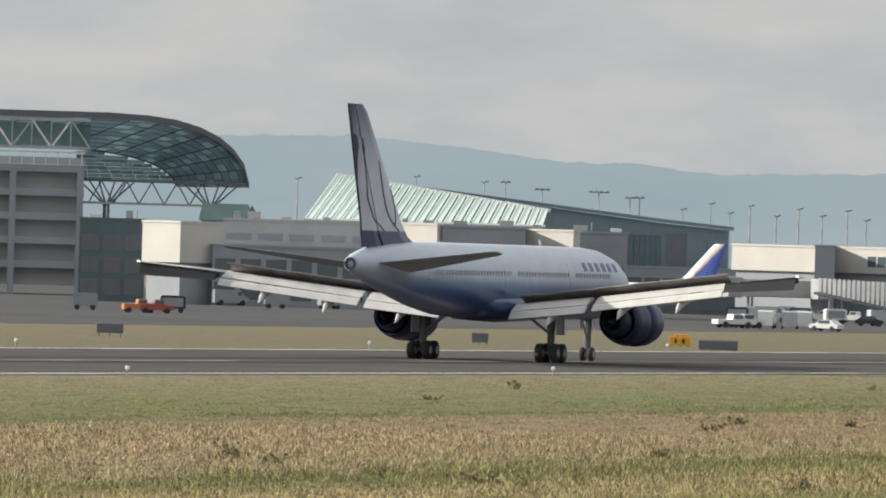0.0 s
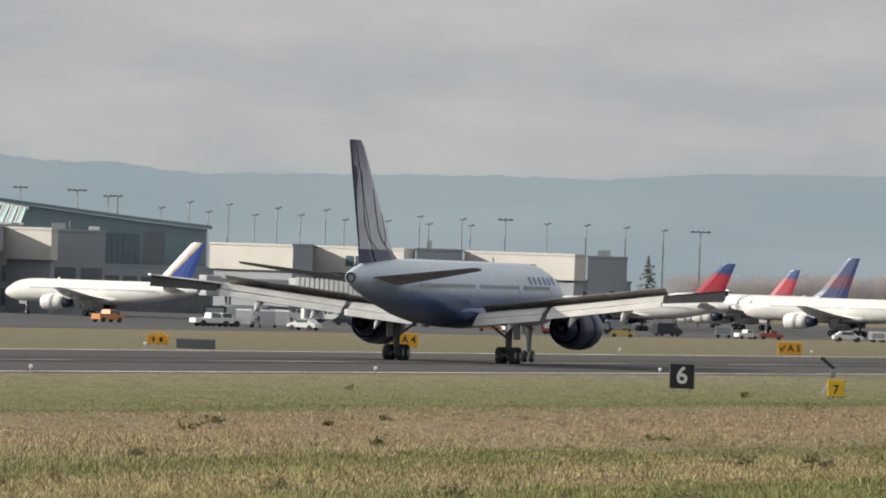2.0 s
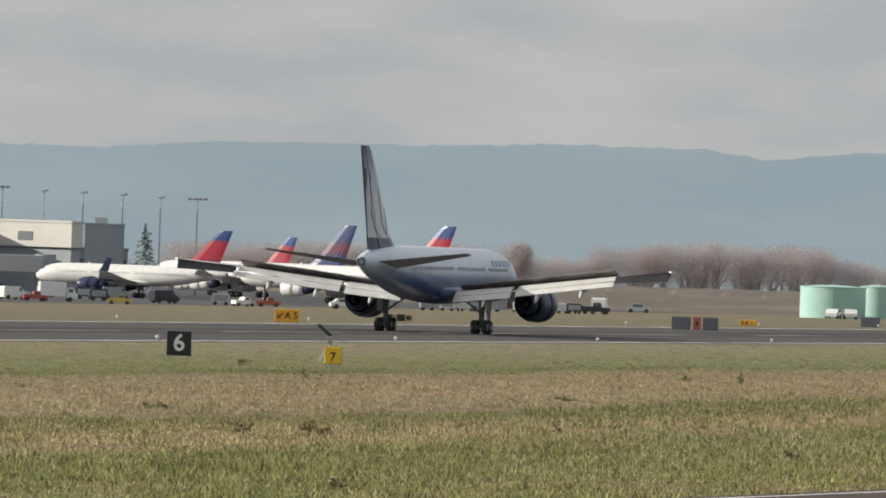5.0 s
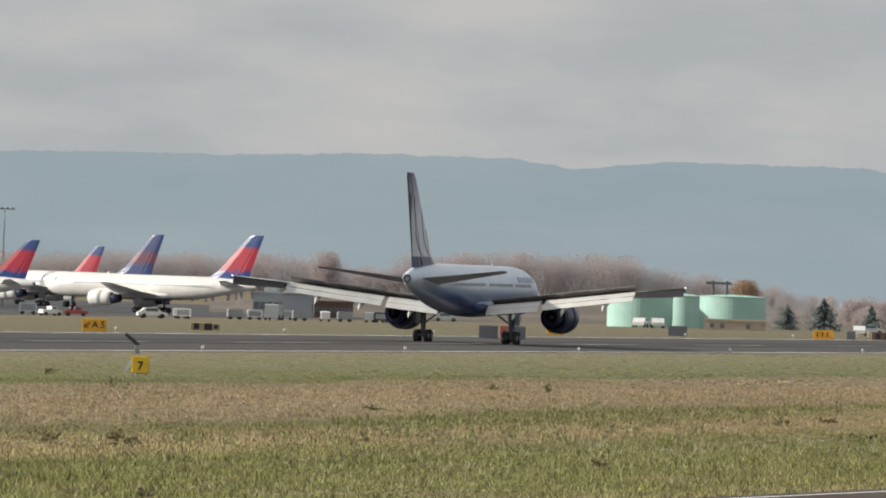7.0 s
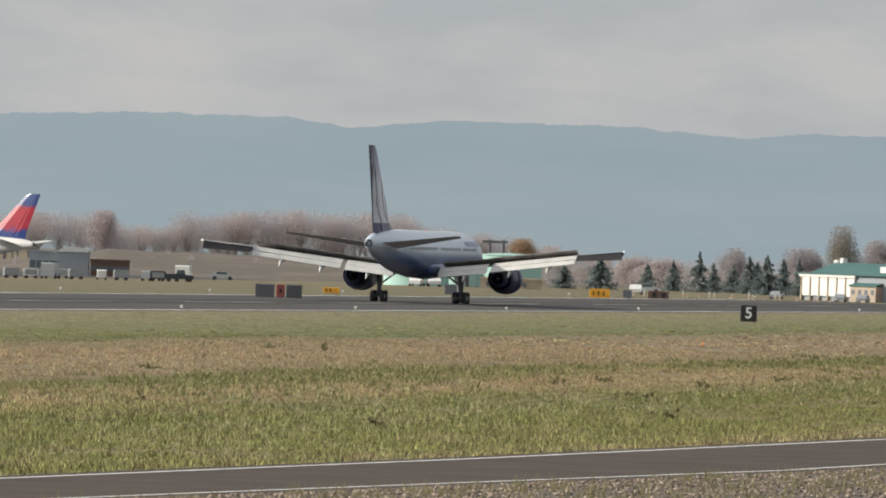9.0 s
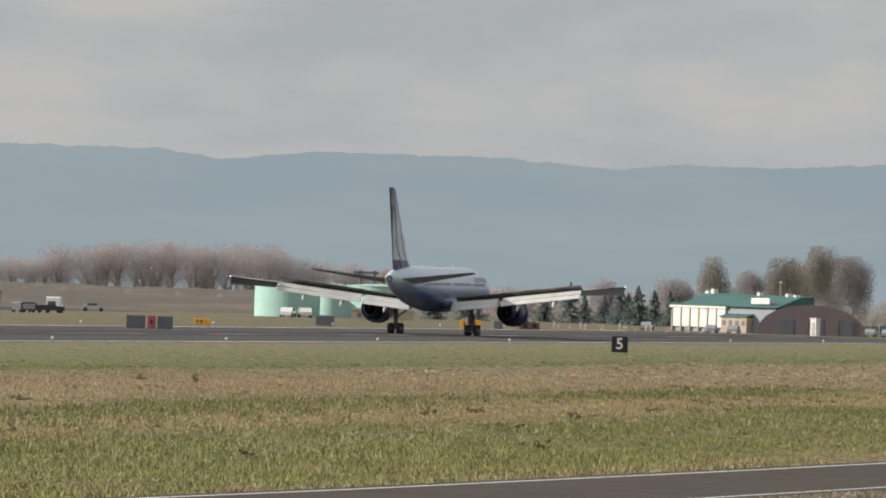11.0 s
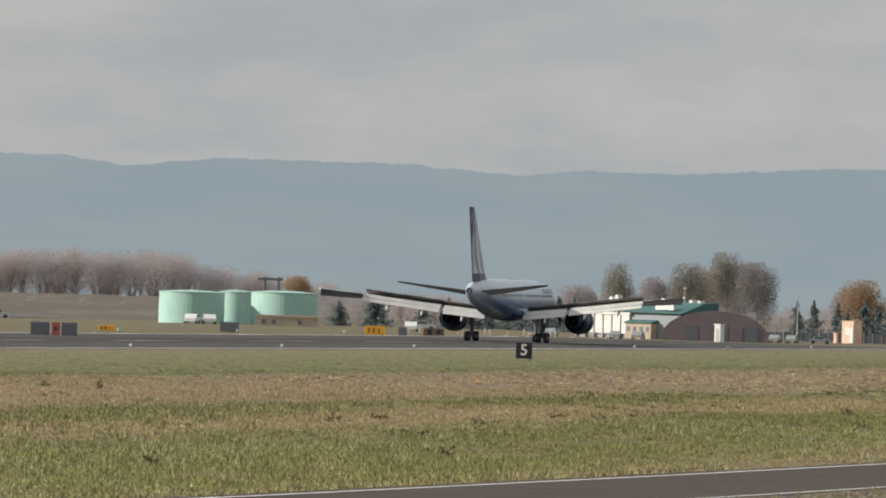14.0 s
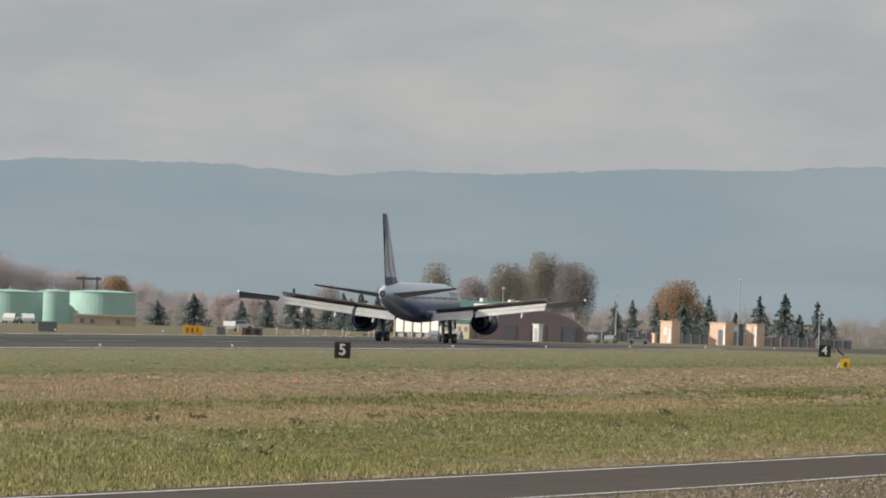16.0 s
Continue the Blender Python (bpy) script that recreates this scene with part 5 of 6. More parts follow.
    cabin(-7.4, 1790, 1.3, 3.4, -1.3, M_STEELDK, "dark equipment cabin between two peach ones", "equipment_cabin", [(0, 0.6, 0.1, 2.2, M_DARK)])
    # slim masts
    for b, top in ((-7.385, 10.5), (-7.36, 7.0), (-8.0, 7.5), (-8.57, 7.8), (-6.98, 5.6), (-9.0, 6.4)):
        p = thing("antenna_mast", spot(b, 1800, -1.5), "slim pale antenna mast", "mast", "antenna masts")
        part("mast", rod((0, 0, 0), (0, 0, top), 0.14, 0.06), M_GALV, p)
        part("head", box(-0.25, 0.25, -0.15, 0.15, top, top + 0.35), M_WHITE, p)
    # lattice gantry behind the tanks
    g = thing("steel_gantry", spot(-10.634, 1900, -2), "tall dark steel gantry behind the tanks", "gantry")
    for x in (-1.4, 0.9):
        part("post", rod((x, 0, 0), (x, 0, 8.2), 0.22, 0.2, 6), M_STEELDK, g)
    part("crossbeam", box(-2.6, 1.6, -0.15, 0.15, 7.6, 8.0), M_STEELDK, g)
    # marker posts
    for k in range(22):
        b = -9.95 + 0.047 * k + 0.02 * math.sin(k * 2.7)
        p = thing("marker_post", spot(b, 1500, dip(1480) - 0.3), "short white marker post in the turf", "marker post", "marker posts")
        part("post", box(-0.12, 0.12, -0.12, 0.12, 0, 0.9 + 0.3 * math.sin(k * 1.7)), M_WHITE, p)
        part("cap", box(-0.14, 0.14, -0.14, 0.14, 0.5, 0.6), M_ORANGE, p)


sheds()


def perimeter_fence():
    """A low dark screen with pale posts along the far side of the field."""
    f = thing("perimeter_fence", spot(-7.8, 1800, -1.7), "low dark screen fence with pale posts", "fence")
    rng = random.Random(8)
    n = 44
    for k in range(n):
        x = -31 + 62 * k / n
        part("panel", box(x + 0.06, x + 1.34, 0, 0.08, 0.1, 1.75 + rng.uniform(-0.12, 0.12)), M_PLUM if rng.random() < 0.3 else M_STEELDK, f)
        part("post", box(x - 0.05, x + 0.05, -0.05, 0.12, 0, 1.95), M_GALV if k % 4 else M_WHITE, f)


perimeter_fence()

# ---------------------------------------------------------------- vehicles
PAINTS = {n: mat(n + "_vehicle_paint", c, 0.35, col2=tuple(v * 0.85 for v in c), scale=1) for n, c in {"white": (0.78, 0.78, 0.76), "dark": (0.03, 0.035, 0.05), "blue": (0.03, 0.08, 0.3), "orange": (0.6, 0.24, 0.08), "yellow": (0.58, 0.43, 0.12), "red": (0.4, 0.09, 0.07), "grey": (0.3, 0.32, 0.34), "silver": (0.5, 0.52, 0.54)}.items()}


def vehicle(kind, m, colour):
    names = {"car": "car", "pickup": "pickup_truck", "van": "van", "truck": "box_truck", "tug": "tug", "cart": "baggage_cart"}
    words = {"car": "small %s car parked on the apron", "pickup": "%s pickup truck on the apron edge", "van": "%s service van on the apron", "truck": "%s box truck with a tall body", "tug": "low %s aircraft tug", "cart": "%s covered baggage cart"}
    o = thing(names[kind], m, words[kind] % colour, names[kind].replace("_", " "), "ground vehicles")
    p = PAINTS[colour]
    prof = {"car": [(-2.1, 0.35), (-2.1, 0.85), (-1.7, 0.95), (-1.1, 1.45), (0.5, 1.48), (1.2, 0.98), (2.0, 0.85), (2.1, 0.4)],
            "pickup": [(-2.7, 0.5), (-2.7, 1.1), (-0.6, 1.1), (-0.5, 1.8), (0.7, 1.82), (1.3, 1.2), (2.5, 1.05), (2.6, 0.5)],
            "van": [(-2.6, 0.4), (-2.6, 2.2), (-2.4, 2.35), (1.2, 2.35), (2.0, 1.4), (2.6, 1.15), (2.65, 0.4)],
            "truck": [(1.6, 0.6), (1.6, 2.4), (2.6, 2.45), (3.2, 1.6), (3.5, 1.4), (3.5, 0.6)],
            "tug": [(-2.0, 0.4), (-2.0, 1.1), (-0.3, 1.15), (-0.2, 1.7), (0.9, 1.7), (1.0, 1.05), (2.2, 0.95), (2.2, 0.4)],
            "cart": [(-1.6, 0.55), (-1.6, 2.0), (-1.3, 2.2), (1.3, 2.2), (1.6, 2.0), (1.6, 0.55)]}[kind]
    hw = 0.9 if kind in ("car", "cart", "tug") else 1.0
    body = part("body", loft([[(x, y, z) for x, z in prof] for y in (-hw, -hw * 0.96, hw * 0.96, hw)]), p, o)
    if kind == "truck":
        part("cargo_box", box(-3.2, 1.45, -1.2, 1.2, 0.9, 3.4, bevel=0.05), PAINTS["white"], o)
    if kind != "cart":
        x0, x1, z0, z1 = {"car": (-1.0, 0.7, 0.98, 1.4), "pickup": (-0.4, 0.9, 1.2, 1.72), "van": (0.9, 1.5, 1.5, 2.1), "truck": (1.9, 2.7, 1.6, 2.2), "tug": (-0.1, 0.8, 1.2, 1.6)}[kind]
        for y in (-hw - 0.01, hw - 0.02):
            part("side_window", box(x0, x1, y, y + 0.03, z0, z1), M_GLASSD, body)
    else:
        for y in (-hw - 0.01, hw - 0.02):
            part("curtain", box(-1.3, 1.3, y, y + 0.03, 0.8, 1.9), PAINTS["grey"], body)
    L = prof[-1][0] * 0.62
    r = 0.34 if kind in ("car", "cart", "tug") else 0.42
    for x in (-L, L):
        for y in (-hw + 0.05, hw - 0.05):
            part("wheel", rod((x, y - 0.11, r), (x, y + 0.11, r), r, r, 14), M_TYRE, o)


def traffic():
    rng = random.Random(11)
    L = [("pickup", -16.677, 1480, "white", 25), ("pickup", -16.621, 1490, "white", 20), ("car", -16.212, 1470, "white", 150), ("van", -16.510, 1500, "white", 85), ("van", -16.397, 1500, "silver", 90),
         ("van", -16.323, 1510, "white", 88), ("tug", -19.662, 1420, "orange", 10), ("tug", -19.576, 1420, "red", 5), ("cart", -19.932, 1450, "grey", 0), ("cart", -19.491, 1440, "dark", 0), ("tug", -17.200, 1500, "orange", 40),
         ("cart", -13.329, 1600, "white", 175), ("car", -13.485, 1600, "white", 10), ("cart", -18.375, 1500, "yellow", 0), ("cart", -18.261, 1510, "dark", 0), ("cart", -18.119, 1500, "dark", 0),
         ("cart", -13.340, 1640, "white", 170), ("cart", -13.070, 1650, "grey", 10), ("cart", -12.971, 1650, "white", 5), ("van", -12.872, 1640, "grey", 80), ("cart", -12.744, 1650, "grey", 8), ("cart", -12.617, 1640, "white", 95),
         ("cart", -12.518, 1650, "grey", 8), ("cart", -12.390, 1640, "grey", 80), ("cart", -12.333, 1630, "dark", 0), ("van", -12.206, 1640, "white", 85), ("cart", -12.815, 1690, "silver", 0),
         ("cart", -12.351, 1640, "grey", 0), ("tug", -12.232, 1630, "dark", 0), ("car", -12.011, 1900, "silver", 0), ("car", -11.035, 1730, "white", 80), ("car", -10.950, 1730, "white", 95), ("car", -11.336, 2050, "white", 10),
         ("car", -9.231, 1700, "grey", 80), ("car", -9.936, 1690, "white", 88), ("car", -8.910, 1640, "grey", 85), ("car", -8.796, 1640, "grey", 80), ("car", -9.878, 1750, "silver", 0),
         ("car", -8.110, 1720, "grey", 80), ("car", -8.025, 1720, "grey", 80), ("car", -7.884, 1720, "grey", 0), ("van", -14.391, 1650, "dark", 30), ("tug", -13.868, 1640, "red", 5), ("tug", -13.995, 1640, "white", 30), ("cart", -14.108, 1650, "silver", 0), ("truck", -14.929, 1600, "white", 10), ("tug", -15.283, 1600, "orange", 0), ("van", -15.155, 1610, "white", 40), ("tug", -14.615, 1560, "yellow", 0), ("tug", -15.041, 1590, "red", 10)]
    for b in np.arange(-19.3, -14.6, 0.085):
        if rng.random() < 0.75 and not -17.75 < b < -16.68:
            L.append((rng.choice(["cart", "van", "tug", "car", "cart"]), float(b) + rng.uniform(-0.02, 0.02), rng.uniform(1640, 1760), rng.choice(["dark", "grey", "dark", "silver", "grey", "white"]), rng.uniform(-20, 20)))
    for kind, b, d, c, t in L:
        x, y = d * math.sin(radians(b)), d * math.cos(radians(b))
        vehicle(kind, spot(b, d, -2.17 if -1100 < x < -400 else fall(x, y) - 0.02, t) @ Matrix.Scale(0.68 if kind == "cart" and b > -13.5 else 0.8 if -15.5 < b < -13.5 or b > -9.3 else 1.0, 4), c)


traffic()

# ---------------------------------------------------------------- trees and bank
M_BARK = mat("grey_bark", (0.36, 0.335, 0.33), 0.95, scale=2)
# russet, twig and fir tones are paled to put the haze into them
LEAF = {"russet": mat("hazed_russet_leaves", (0.5, 0.43, 0.42), 0.9, col2=(0.45, 0.405, 0.41), scale=0.1, fine=0.7, island=0.08),
        "twig": mat("hazed_twigs", (0.46, 0.43, 0.44), 0.95, col2=(0.42, 0.4, 0.42), scale=0.1, fine=0.7, island=0.06),
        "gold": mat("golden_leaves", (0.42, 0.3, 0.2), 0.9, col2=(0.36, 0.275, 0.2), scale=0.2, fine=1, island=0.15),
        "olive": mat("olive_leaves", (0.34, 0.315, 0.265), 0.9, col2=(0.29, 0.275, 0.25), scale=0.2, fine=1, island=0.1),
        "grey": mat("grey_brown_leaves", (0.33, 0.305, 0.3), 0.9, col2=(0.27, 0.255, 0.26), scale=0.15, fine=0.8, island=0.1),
        "fir": mat("hazed_fir_needles", (0.2, 0.245, 0.24), 0.9, col2=(0.23, 0.265, 0.265), scale=0.3, fine=1, island=0.1),
        "haze_fir": mat("hazed_blue_needles", (0.38, 0.43, 0.45), 0.9, col2=(0.4, 0.45, 0.46), scale=0.3, fine=1, island=0.08)}


for _m in LEAF.values():
    translucent(_m, 0.68)


def leaves(pts, size, rng):
    """Many small two-sided leaf clumps as one mesh."""
    V, F = [], []
    for p in pts:
        a = Vector((rng.gauss(0, 1), rng.gauss(0, 1), rng.gauss(0, 1))).normalized()
        b = a.orthogonal().normalized()
        c = a.cross(b)
        s = size * rng.uniform(0.5, 1.3)
        k = len(V)
        V += [p + b * s, p + c * s - b * s * 0.5, p - c * s - b * s * 0.6 + a * s * 0.3]
        F.append((k, k + 1, k + 2))
    me = bpy.data.meshes.new("crown")
    me.from_pydata([tuple(v) for v in V], [], F)
    return me


def broadleaf(seed, h, w, leaf, count, m, label, group="", twig=0.5, clump=0.24):
    rng = random.Random(seed)
    t = thing("tree", m, label, "tree", group)
    bm = rod((0, 0, 0), (0.1, 0, h * 0.45), h * 0.02 + 0.06, h * 0.012, 8)
    tips = []
    for k in range(11):
        a = k * 2.4 + rng.uniform(-0.4, 0.4)
        z0 = h * rng.uniform(0.12, 0.45)
        r = w * rng.uniform(0.3, 0.85)
        top = min(h * 0.8, z0 + h * rng.uniform(0.22, 0.55))
        r *= 1.25 - 0.65 * top / h
        tip = Vector((r * math.cos(a), r * math.sin(a), top))
        rod((0, 0, z0), tip, h * 0.009 + 0.02, 0.03, 5, bm)
        tips.append(tip)
    tips.append(Vector((0, 0, h * 0.84)))
    part("trunk", bm, M_BARK, t)
    pts = []
    for k in range(count):
        c = rng.choice(tips)
        g = Vector((rng.gauss(0, 1), rng.gauss(0, 1), rng.gauss(0, 1)))
        g *= min(1.0, rng.uniform(1.6, 2.1) / g.length)
        q = Vector((g.x * w * clump, g.y * w * clump, g.z * h * clump * 0.46))
        p = c + q
        if p.z > h * 0.1 and p.z < h * 1.02:
            pts.append(p)
    me = leaves(pts, twig * (w * 0.042 + 0.06), rng)
    me.materials.append(LEAF[leaf])
    cr = new("crown", me)
    cr.parent = t
    return t


def fir(seed, h, w, m, label, group="firs", leaf="fir"):
    rng = random.Random(seed)
    t = thing("fir_tree", m, label, "tree", group)
    part("trunk", rod((0, 0, 0), (0, 0, h * 0.95), h * 0.018 + 0.05, 0.03, 7), M_BARK, t)
    pts = []
    for lv in range(18):
        f = lv / 17
        z = h * (0.06 + 0.92 * f)
        r = w * (1 - f) ** 0.85 * rng.uniform(0.75, 1.15) + 0.08
        nb = int(5 + 7 * (1 - f))
        for k in range(nb):
            a = rng.uniform(0, 6.28)
            rr = r * rng.uniform(0.5, 1.25)
            for s in range(18):
                u = (s + 0.7) / 18
                pts.append(Vector((rr * u * math.cos(a), rr * u * math.sin(a), z - 0.10 * h * u * (1 - f * 0.6) * 0.7 + rng.gauss(0, 0.1))))
    me = leaves(pts, w * 0.055 + 0.03, rng)
    me.materials.append(LEAF[leaf])
    cr = new("crown", me)
    cr.parent = t
    return t


def again(src, m, s, label):
    """Another tree of the same growth at its own size and turn."""
    o = copy_thing(src, m @ Matrix.Scale(s, 4))
    o["label"] = label
    return o


def bank():
    """A low brown earth bank behind the apron."""
    m = mat("bank_earth", (0.21, 0.175, 0.15), 0.95, col2=(0.15, 0.135, 0.115), scale=0.05, fine=0.35, amount=0.9, bump=0.8, spec=0.05)
    V, F = [], []
    n = 220
    for i in range(n):
        b = -13.2 + 9.5 * i / (n - 1)
        top = (1.9 if b < -10.3 else 0.5) + 0.5 * noise.noise((b * 3, 0, 1)) + 0.2 * noise.noise((b * 14, 0, 2))
        if b < -12.6:
            top -= (-12.6 - b) * 6
        for d, z in ((1990, -2.3), (2030, -0.6 + top * 0.4), (2075, top - 0.4), (2100, top), (2160, top * 0.5), (2250, -2.4)):
            V.append((d * math.sin(radians(b)), d * math.cos(radians(b)), z + 0.12 * noise.noise((b * 22, d * 0.03, 4))))
    for i in range(n - 1):
        for k in range(5):
            a = i * 6 + k
            F.append((a, a + 6, a + 7, a + 1))
    me = bpy.data.meshes.new("earth_bank")
    me.from_pydata(V, [], F)
    me.materials.append(m)
    me.shade_smooth()
    tagged(new("earth_bank", me), "low brown earth bank with rough grass", "earth bank", "", "structure")


bank()


def woods():
    rng = random.Random(21)
    src = {}
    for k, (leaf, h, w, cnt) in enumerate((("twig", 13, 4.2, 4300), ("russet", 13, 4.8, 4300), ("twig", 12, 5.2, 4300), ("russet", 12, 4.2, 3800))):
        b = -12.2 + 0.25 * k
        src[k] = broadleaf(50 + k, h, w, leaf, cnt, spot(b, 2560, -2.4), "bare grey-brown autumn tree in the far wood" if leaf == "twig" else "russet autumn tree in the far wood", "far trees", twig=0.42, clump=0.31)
    prof_b = [-14.3, -13.6, -13.0, -12.67, -12.4, -12.3, -12.2, -11.95, -11.7, -11.4, -11.15, -10.97, -10.7, -10.5, -10.2]
    prof_e = [0.05, 0.075, 0.075, 0.085, 0.03, 0.02, 0.085, 0.115, 0.135, 0.13, 0.125, 0.1, 0.05, 0.03, -0.03]
    for row, d in enumerate((2560, 2620, 2680)):
        for i in range(46):
            b = -14.35 + 4.3 * (i + rng.random() * 0.8) / 46
            el = float(np.interp(b, prof_b, prof_e)) + rng.uniform(-0.035, 0.008)
            top = EYE[2] + d * math.tan(radians(el)) + 2.4
            k = rng.randrange(4)
            h = (13, 13, 12, 12)[k]
            again(src[k], spot(b, d, -2.4, rng.uniform(0, 360)), max(top, 3.5) / h, src[k]["label"])
    # thin far wood along the rest of the field
    for i in range(95):
        b = -10.6 + 5.2 * (i + rng.random()) / 95
        k = rng.randrange(4)
        el = -0.045 + rng.uniform(-0.02, 0.02) + (0.0 if b < -7 else -0.02)
        top = EYE[2] + 2480 * math.tan(radians(el)) + 2.4
        again(src[k], spot(b, 2480 + rng.uniform(0, 90), -2.4, rng.uniform(0, 360)), top / (13, 13, 12, 12)[k], src[k]["label"])
    # single tall trees: bearing, distance, top elevation, half width in degrees, leaf
    for k, (b, d, el, hw, leaf) in enumerate(((-12.62, 2300, 0.10, 0.075, "russet"), (-10.504, 2300, 0.03, 0.07, "gold"), (-8.905, 1950, 0.145, 0.075, "olive"), (-8.72, 1980, 0.085, 0.08, "twig"), (-8.55, 1960, 0.155, 0.095, "olive"), (-8.385, 1970, 0.215, 0.085, "olive"),
                                              (-8.21, 1950, 0.172, 0.095, "grey"), (-8.29, 1990, 0.16, 0.09, "grey"), (-8.46, 2000, 0.12, 0.1, "russet"), (-7.66, 1960, 0.1, 0.105, "gold"), (-7.72, 1990, 0.06, 0.09, "gold"), (-9.82, 1950, -0.06, 0.11, "russet"), (-9.95, 1980, -0.05, 0.1, "russet"), (-9.45, 2010, 0.02, 0.07, "twig"), (-9.1, 2010, 0.03, 0.1, "twig"))):
        top = EYE[2] + d * math.tan(radians(el)) + 2.3
        names = {"russet": "russet autumn tree with thin foliage", "gold": "golden-orange broadleaf tree in autumn", "olive": "tall olive-brown broadleaf tree", "twig": "bare grey-brown broadleaf tree", "grey": "grey-brown broadleaf tree with a dense rounded crown"}
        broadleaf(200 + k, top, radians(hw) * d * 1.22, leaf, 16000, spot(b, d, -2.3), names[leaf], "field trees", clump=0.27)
    firs = [(-10.12, -0.05, 0.075), (-9.75, -0.055, 0.05), (-9.62, -0.006, 0.06), (-9.55, -0.06, 0.05), (-9.37, -0.02, 0.06), (-9.28, -0.01, 0.07), (-9.2, -0.03, 0.06), (-9.12, -0.03, 0.045), (-9.45, -0.07, 0.05), (-9.33, -0.05, 0.07), (-10.3, -0.09, 0.06), (-9.88, -0.075, 0.05),
            (-8.003, -0.012, 0.05), (-7.919, -0.005, 0.05), (-7.799, -0.015, 0.045), (-7.66, 0.0, 0.07), (-7.537, 0.03, 0.055), (-7.6, -0.02, 0.05), (-7.282, 0.036, 0.07), (-7.155, 0.05, 0.08), (-6.992, 0.02, 0.055), (-6.93, -0.06, 0.06), (-7.08, -0.05, 0.06), (-7.75, -0.06, 0.05), (-7.4, -0.05, 0.05)]
    for k, (b, el, hw) in enumerate(firs):
        d = 1850 + (k * 37) % 60
        top = EYE[2] + d * math.tan(radians(el)) + 2.0
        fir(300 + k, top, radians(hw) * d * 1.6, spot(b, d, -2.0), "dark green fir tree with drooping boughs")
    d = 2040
    fir(400, EYE[2] + d * math.tan(radians(0.138)) + 2.2, radians(0.115) * d, spot(-14.497, d, -2.2), "fir tree beyond the concourse, tinted blue-grey for haze", leaf="haze_fir")
    # bushes on the bank
    for k in range(60):
        b = -13.0 + 6.2 * k / 60 + rng.uniform(-0.05, 0.05)
        d = rng.uniform(2010, 2110)
        again(src[rng.randrange(4)], spot(b, d, -1.6 + (d - 2010) * 0.02, rng.uniform(0, 360)), rng.uniform(0.08, 0.2), "low grey-brown scrub bush")
    # low scrub
    for k in range(26):
        b = -8.1 + 1.5 * k / 26 + rng.uniform(-0.02, 0.02)
        again(src[rng.randrange(4)], spot(b, 1880 + rng.uniform(0, 60), -2.2, rng.uniform(0, 360)), rng.uniform(0.22, 0.38), "low grey-brown scrub bush")
    for k in range(20):
        b = -10.35 + 1.3 * k / 20 + rng.uniform(-0.02, 0.02)
        again(src[rng.randrange(4)], spot(b, 1900 + rng.uniform(0, 60), -2.2, rng.uniform(0, 360)), rng.uniform(0.25, 0.42), "low grey-brown scrub bush")


woods()

# ---------------------------------------------------------------- grass


def grass():
    """Tufts of turf, denser and longer towards the viewer."""
    rs = np.random.RandomState(7)

    def field(n, d0, d1, b0, b1, h0, h1, w0, w1, xmax, xmin, name):
        u = rs.rand(n)
        d = np.sqrt(d0 * d0 + u * (d1 * d1 - d0 * d0))
        b = np.radians(b0 + (b1 - b0) * rs.rand(n))
        x, y = d * np.sin(b), d * np.cos(b)
        edge = np.interp(y, [p[1] for p in FAR_EDGE], [p[0] for p in FAR_EDGE]) - 1.0
        keep = (x < edge) & (x > xmin)
        x, y, d = x[keep], y[keep], d[keep]
        n = len(x)
        # patchiness
        pat = np.sin(x * 0.31 + 1.3 * np.sin(y * 0.05)) * np.sin(y * 0.083 + np.sin(x * 0.17)) + 0.6 * np.sin(x * 1.1) * np.sin(y * 0.37)
        short = np.clip((x + 152) / 45, 0.22, 1)
        hh = (h0 + (h1 - h0) * rs.rand(n) ** 2.2) * (1 + 0.45 * pat) * short
        hh = np.clip(hh, 0.025, 1)
        ww = w0 + (w1 - w0) * rs.rand(n)
        K = 3
        V = np.empty((n, K, 3, 3))
        for k in range(K):
            a = rs.rand(n) * 2 * np.pi
            lean = rs.randn(n) * 0.45
            cx, sx_ = np.cos(a), np.sin(a)
            ox, oy = rs.randn(n) * ww * 0.5, rs.randn(n) * ww * 0.5
            hk = hh * (0.55 + 0.45 * rs.rand(n))
            V[:, k, 0] = np.stack([x + ox - cx * ww * 0.5, y + oy - sx_ * ww * 0.5, np.full(n, -0.01)], 1)
            V[:, k, 1] = np.stack([x + ox + cx * ww * 0.5, y + oy + sx_ * ww * 0.5, np.full(n, -0.01)], 1)
            V[:, k, 2] = np.stack([x + ox + lean * hk, y + oy + rs.randn(n) * 0.4 * hk, hk], 1)
        V = V.reshape(-1, 3)
        me = bpy.data.meshes.new(name)
        m = len(V)
        me.vertices.add(m)
        me.vertices.foreach_set("co", V.astype(np.float32).ravel())
        me.loops.add(m)
        me.loops.foreach_set("vertex_index", np.arange(m, dtype=np.int32))
        me.polygons.add(m // 3)
        me.polygons.foreach_set("loop_start", np.arange(0, m, 3, dtype=np.int32))
        me.polygons.foreach_set("loop_total", np.full(m // 3, 3, dtype=np.int32))
        me.update()
        me.materials.append(M_GRASS if d0 < 300 else M_GRASSFAR)
        tagged(new(name, me), "rough autumn grass, green and straw-coloured", "grass", "", "stuff")

    field(240000, 215, 360, -21.5, -6, 0.06, 0.24, 0.02, 0.065, -50, -150, "near_grass")
    field(170000, 360, 620, -21.5, -5.5, 0.05, 0.18, 0.05, 0.17, -40, -167, "middle_grass")
    field(80000, 620, 1250, -21.5, -4.5, 0.05, 0.17, 0.15, 0.6, -40, -166, "far_grass")


grass()


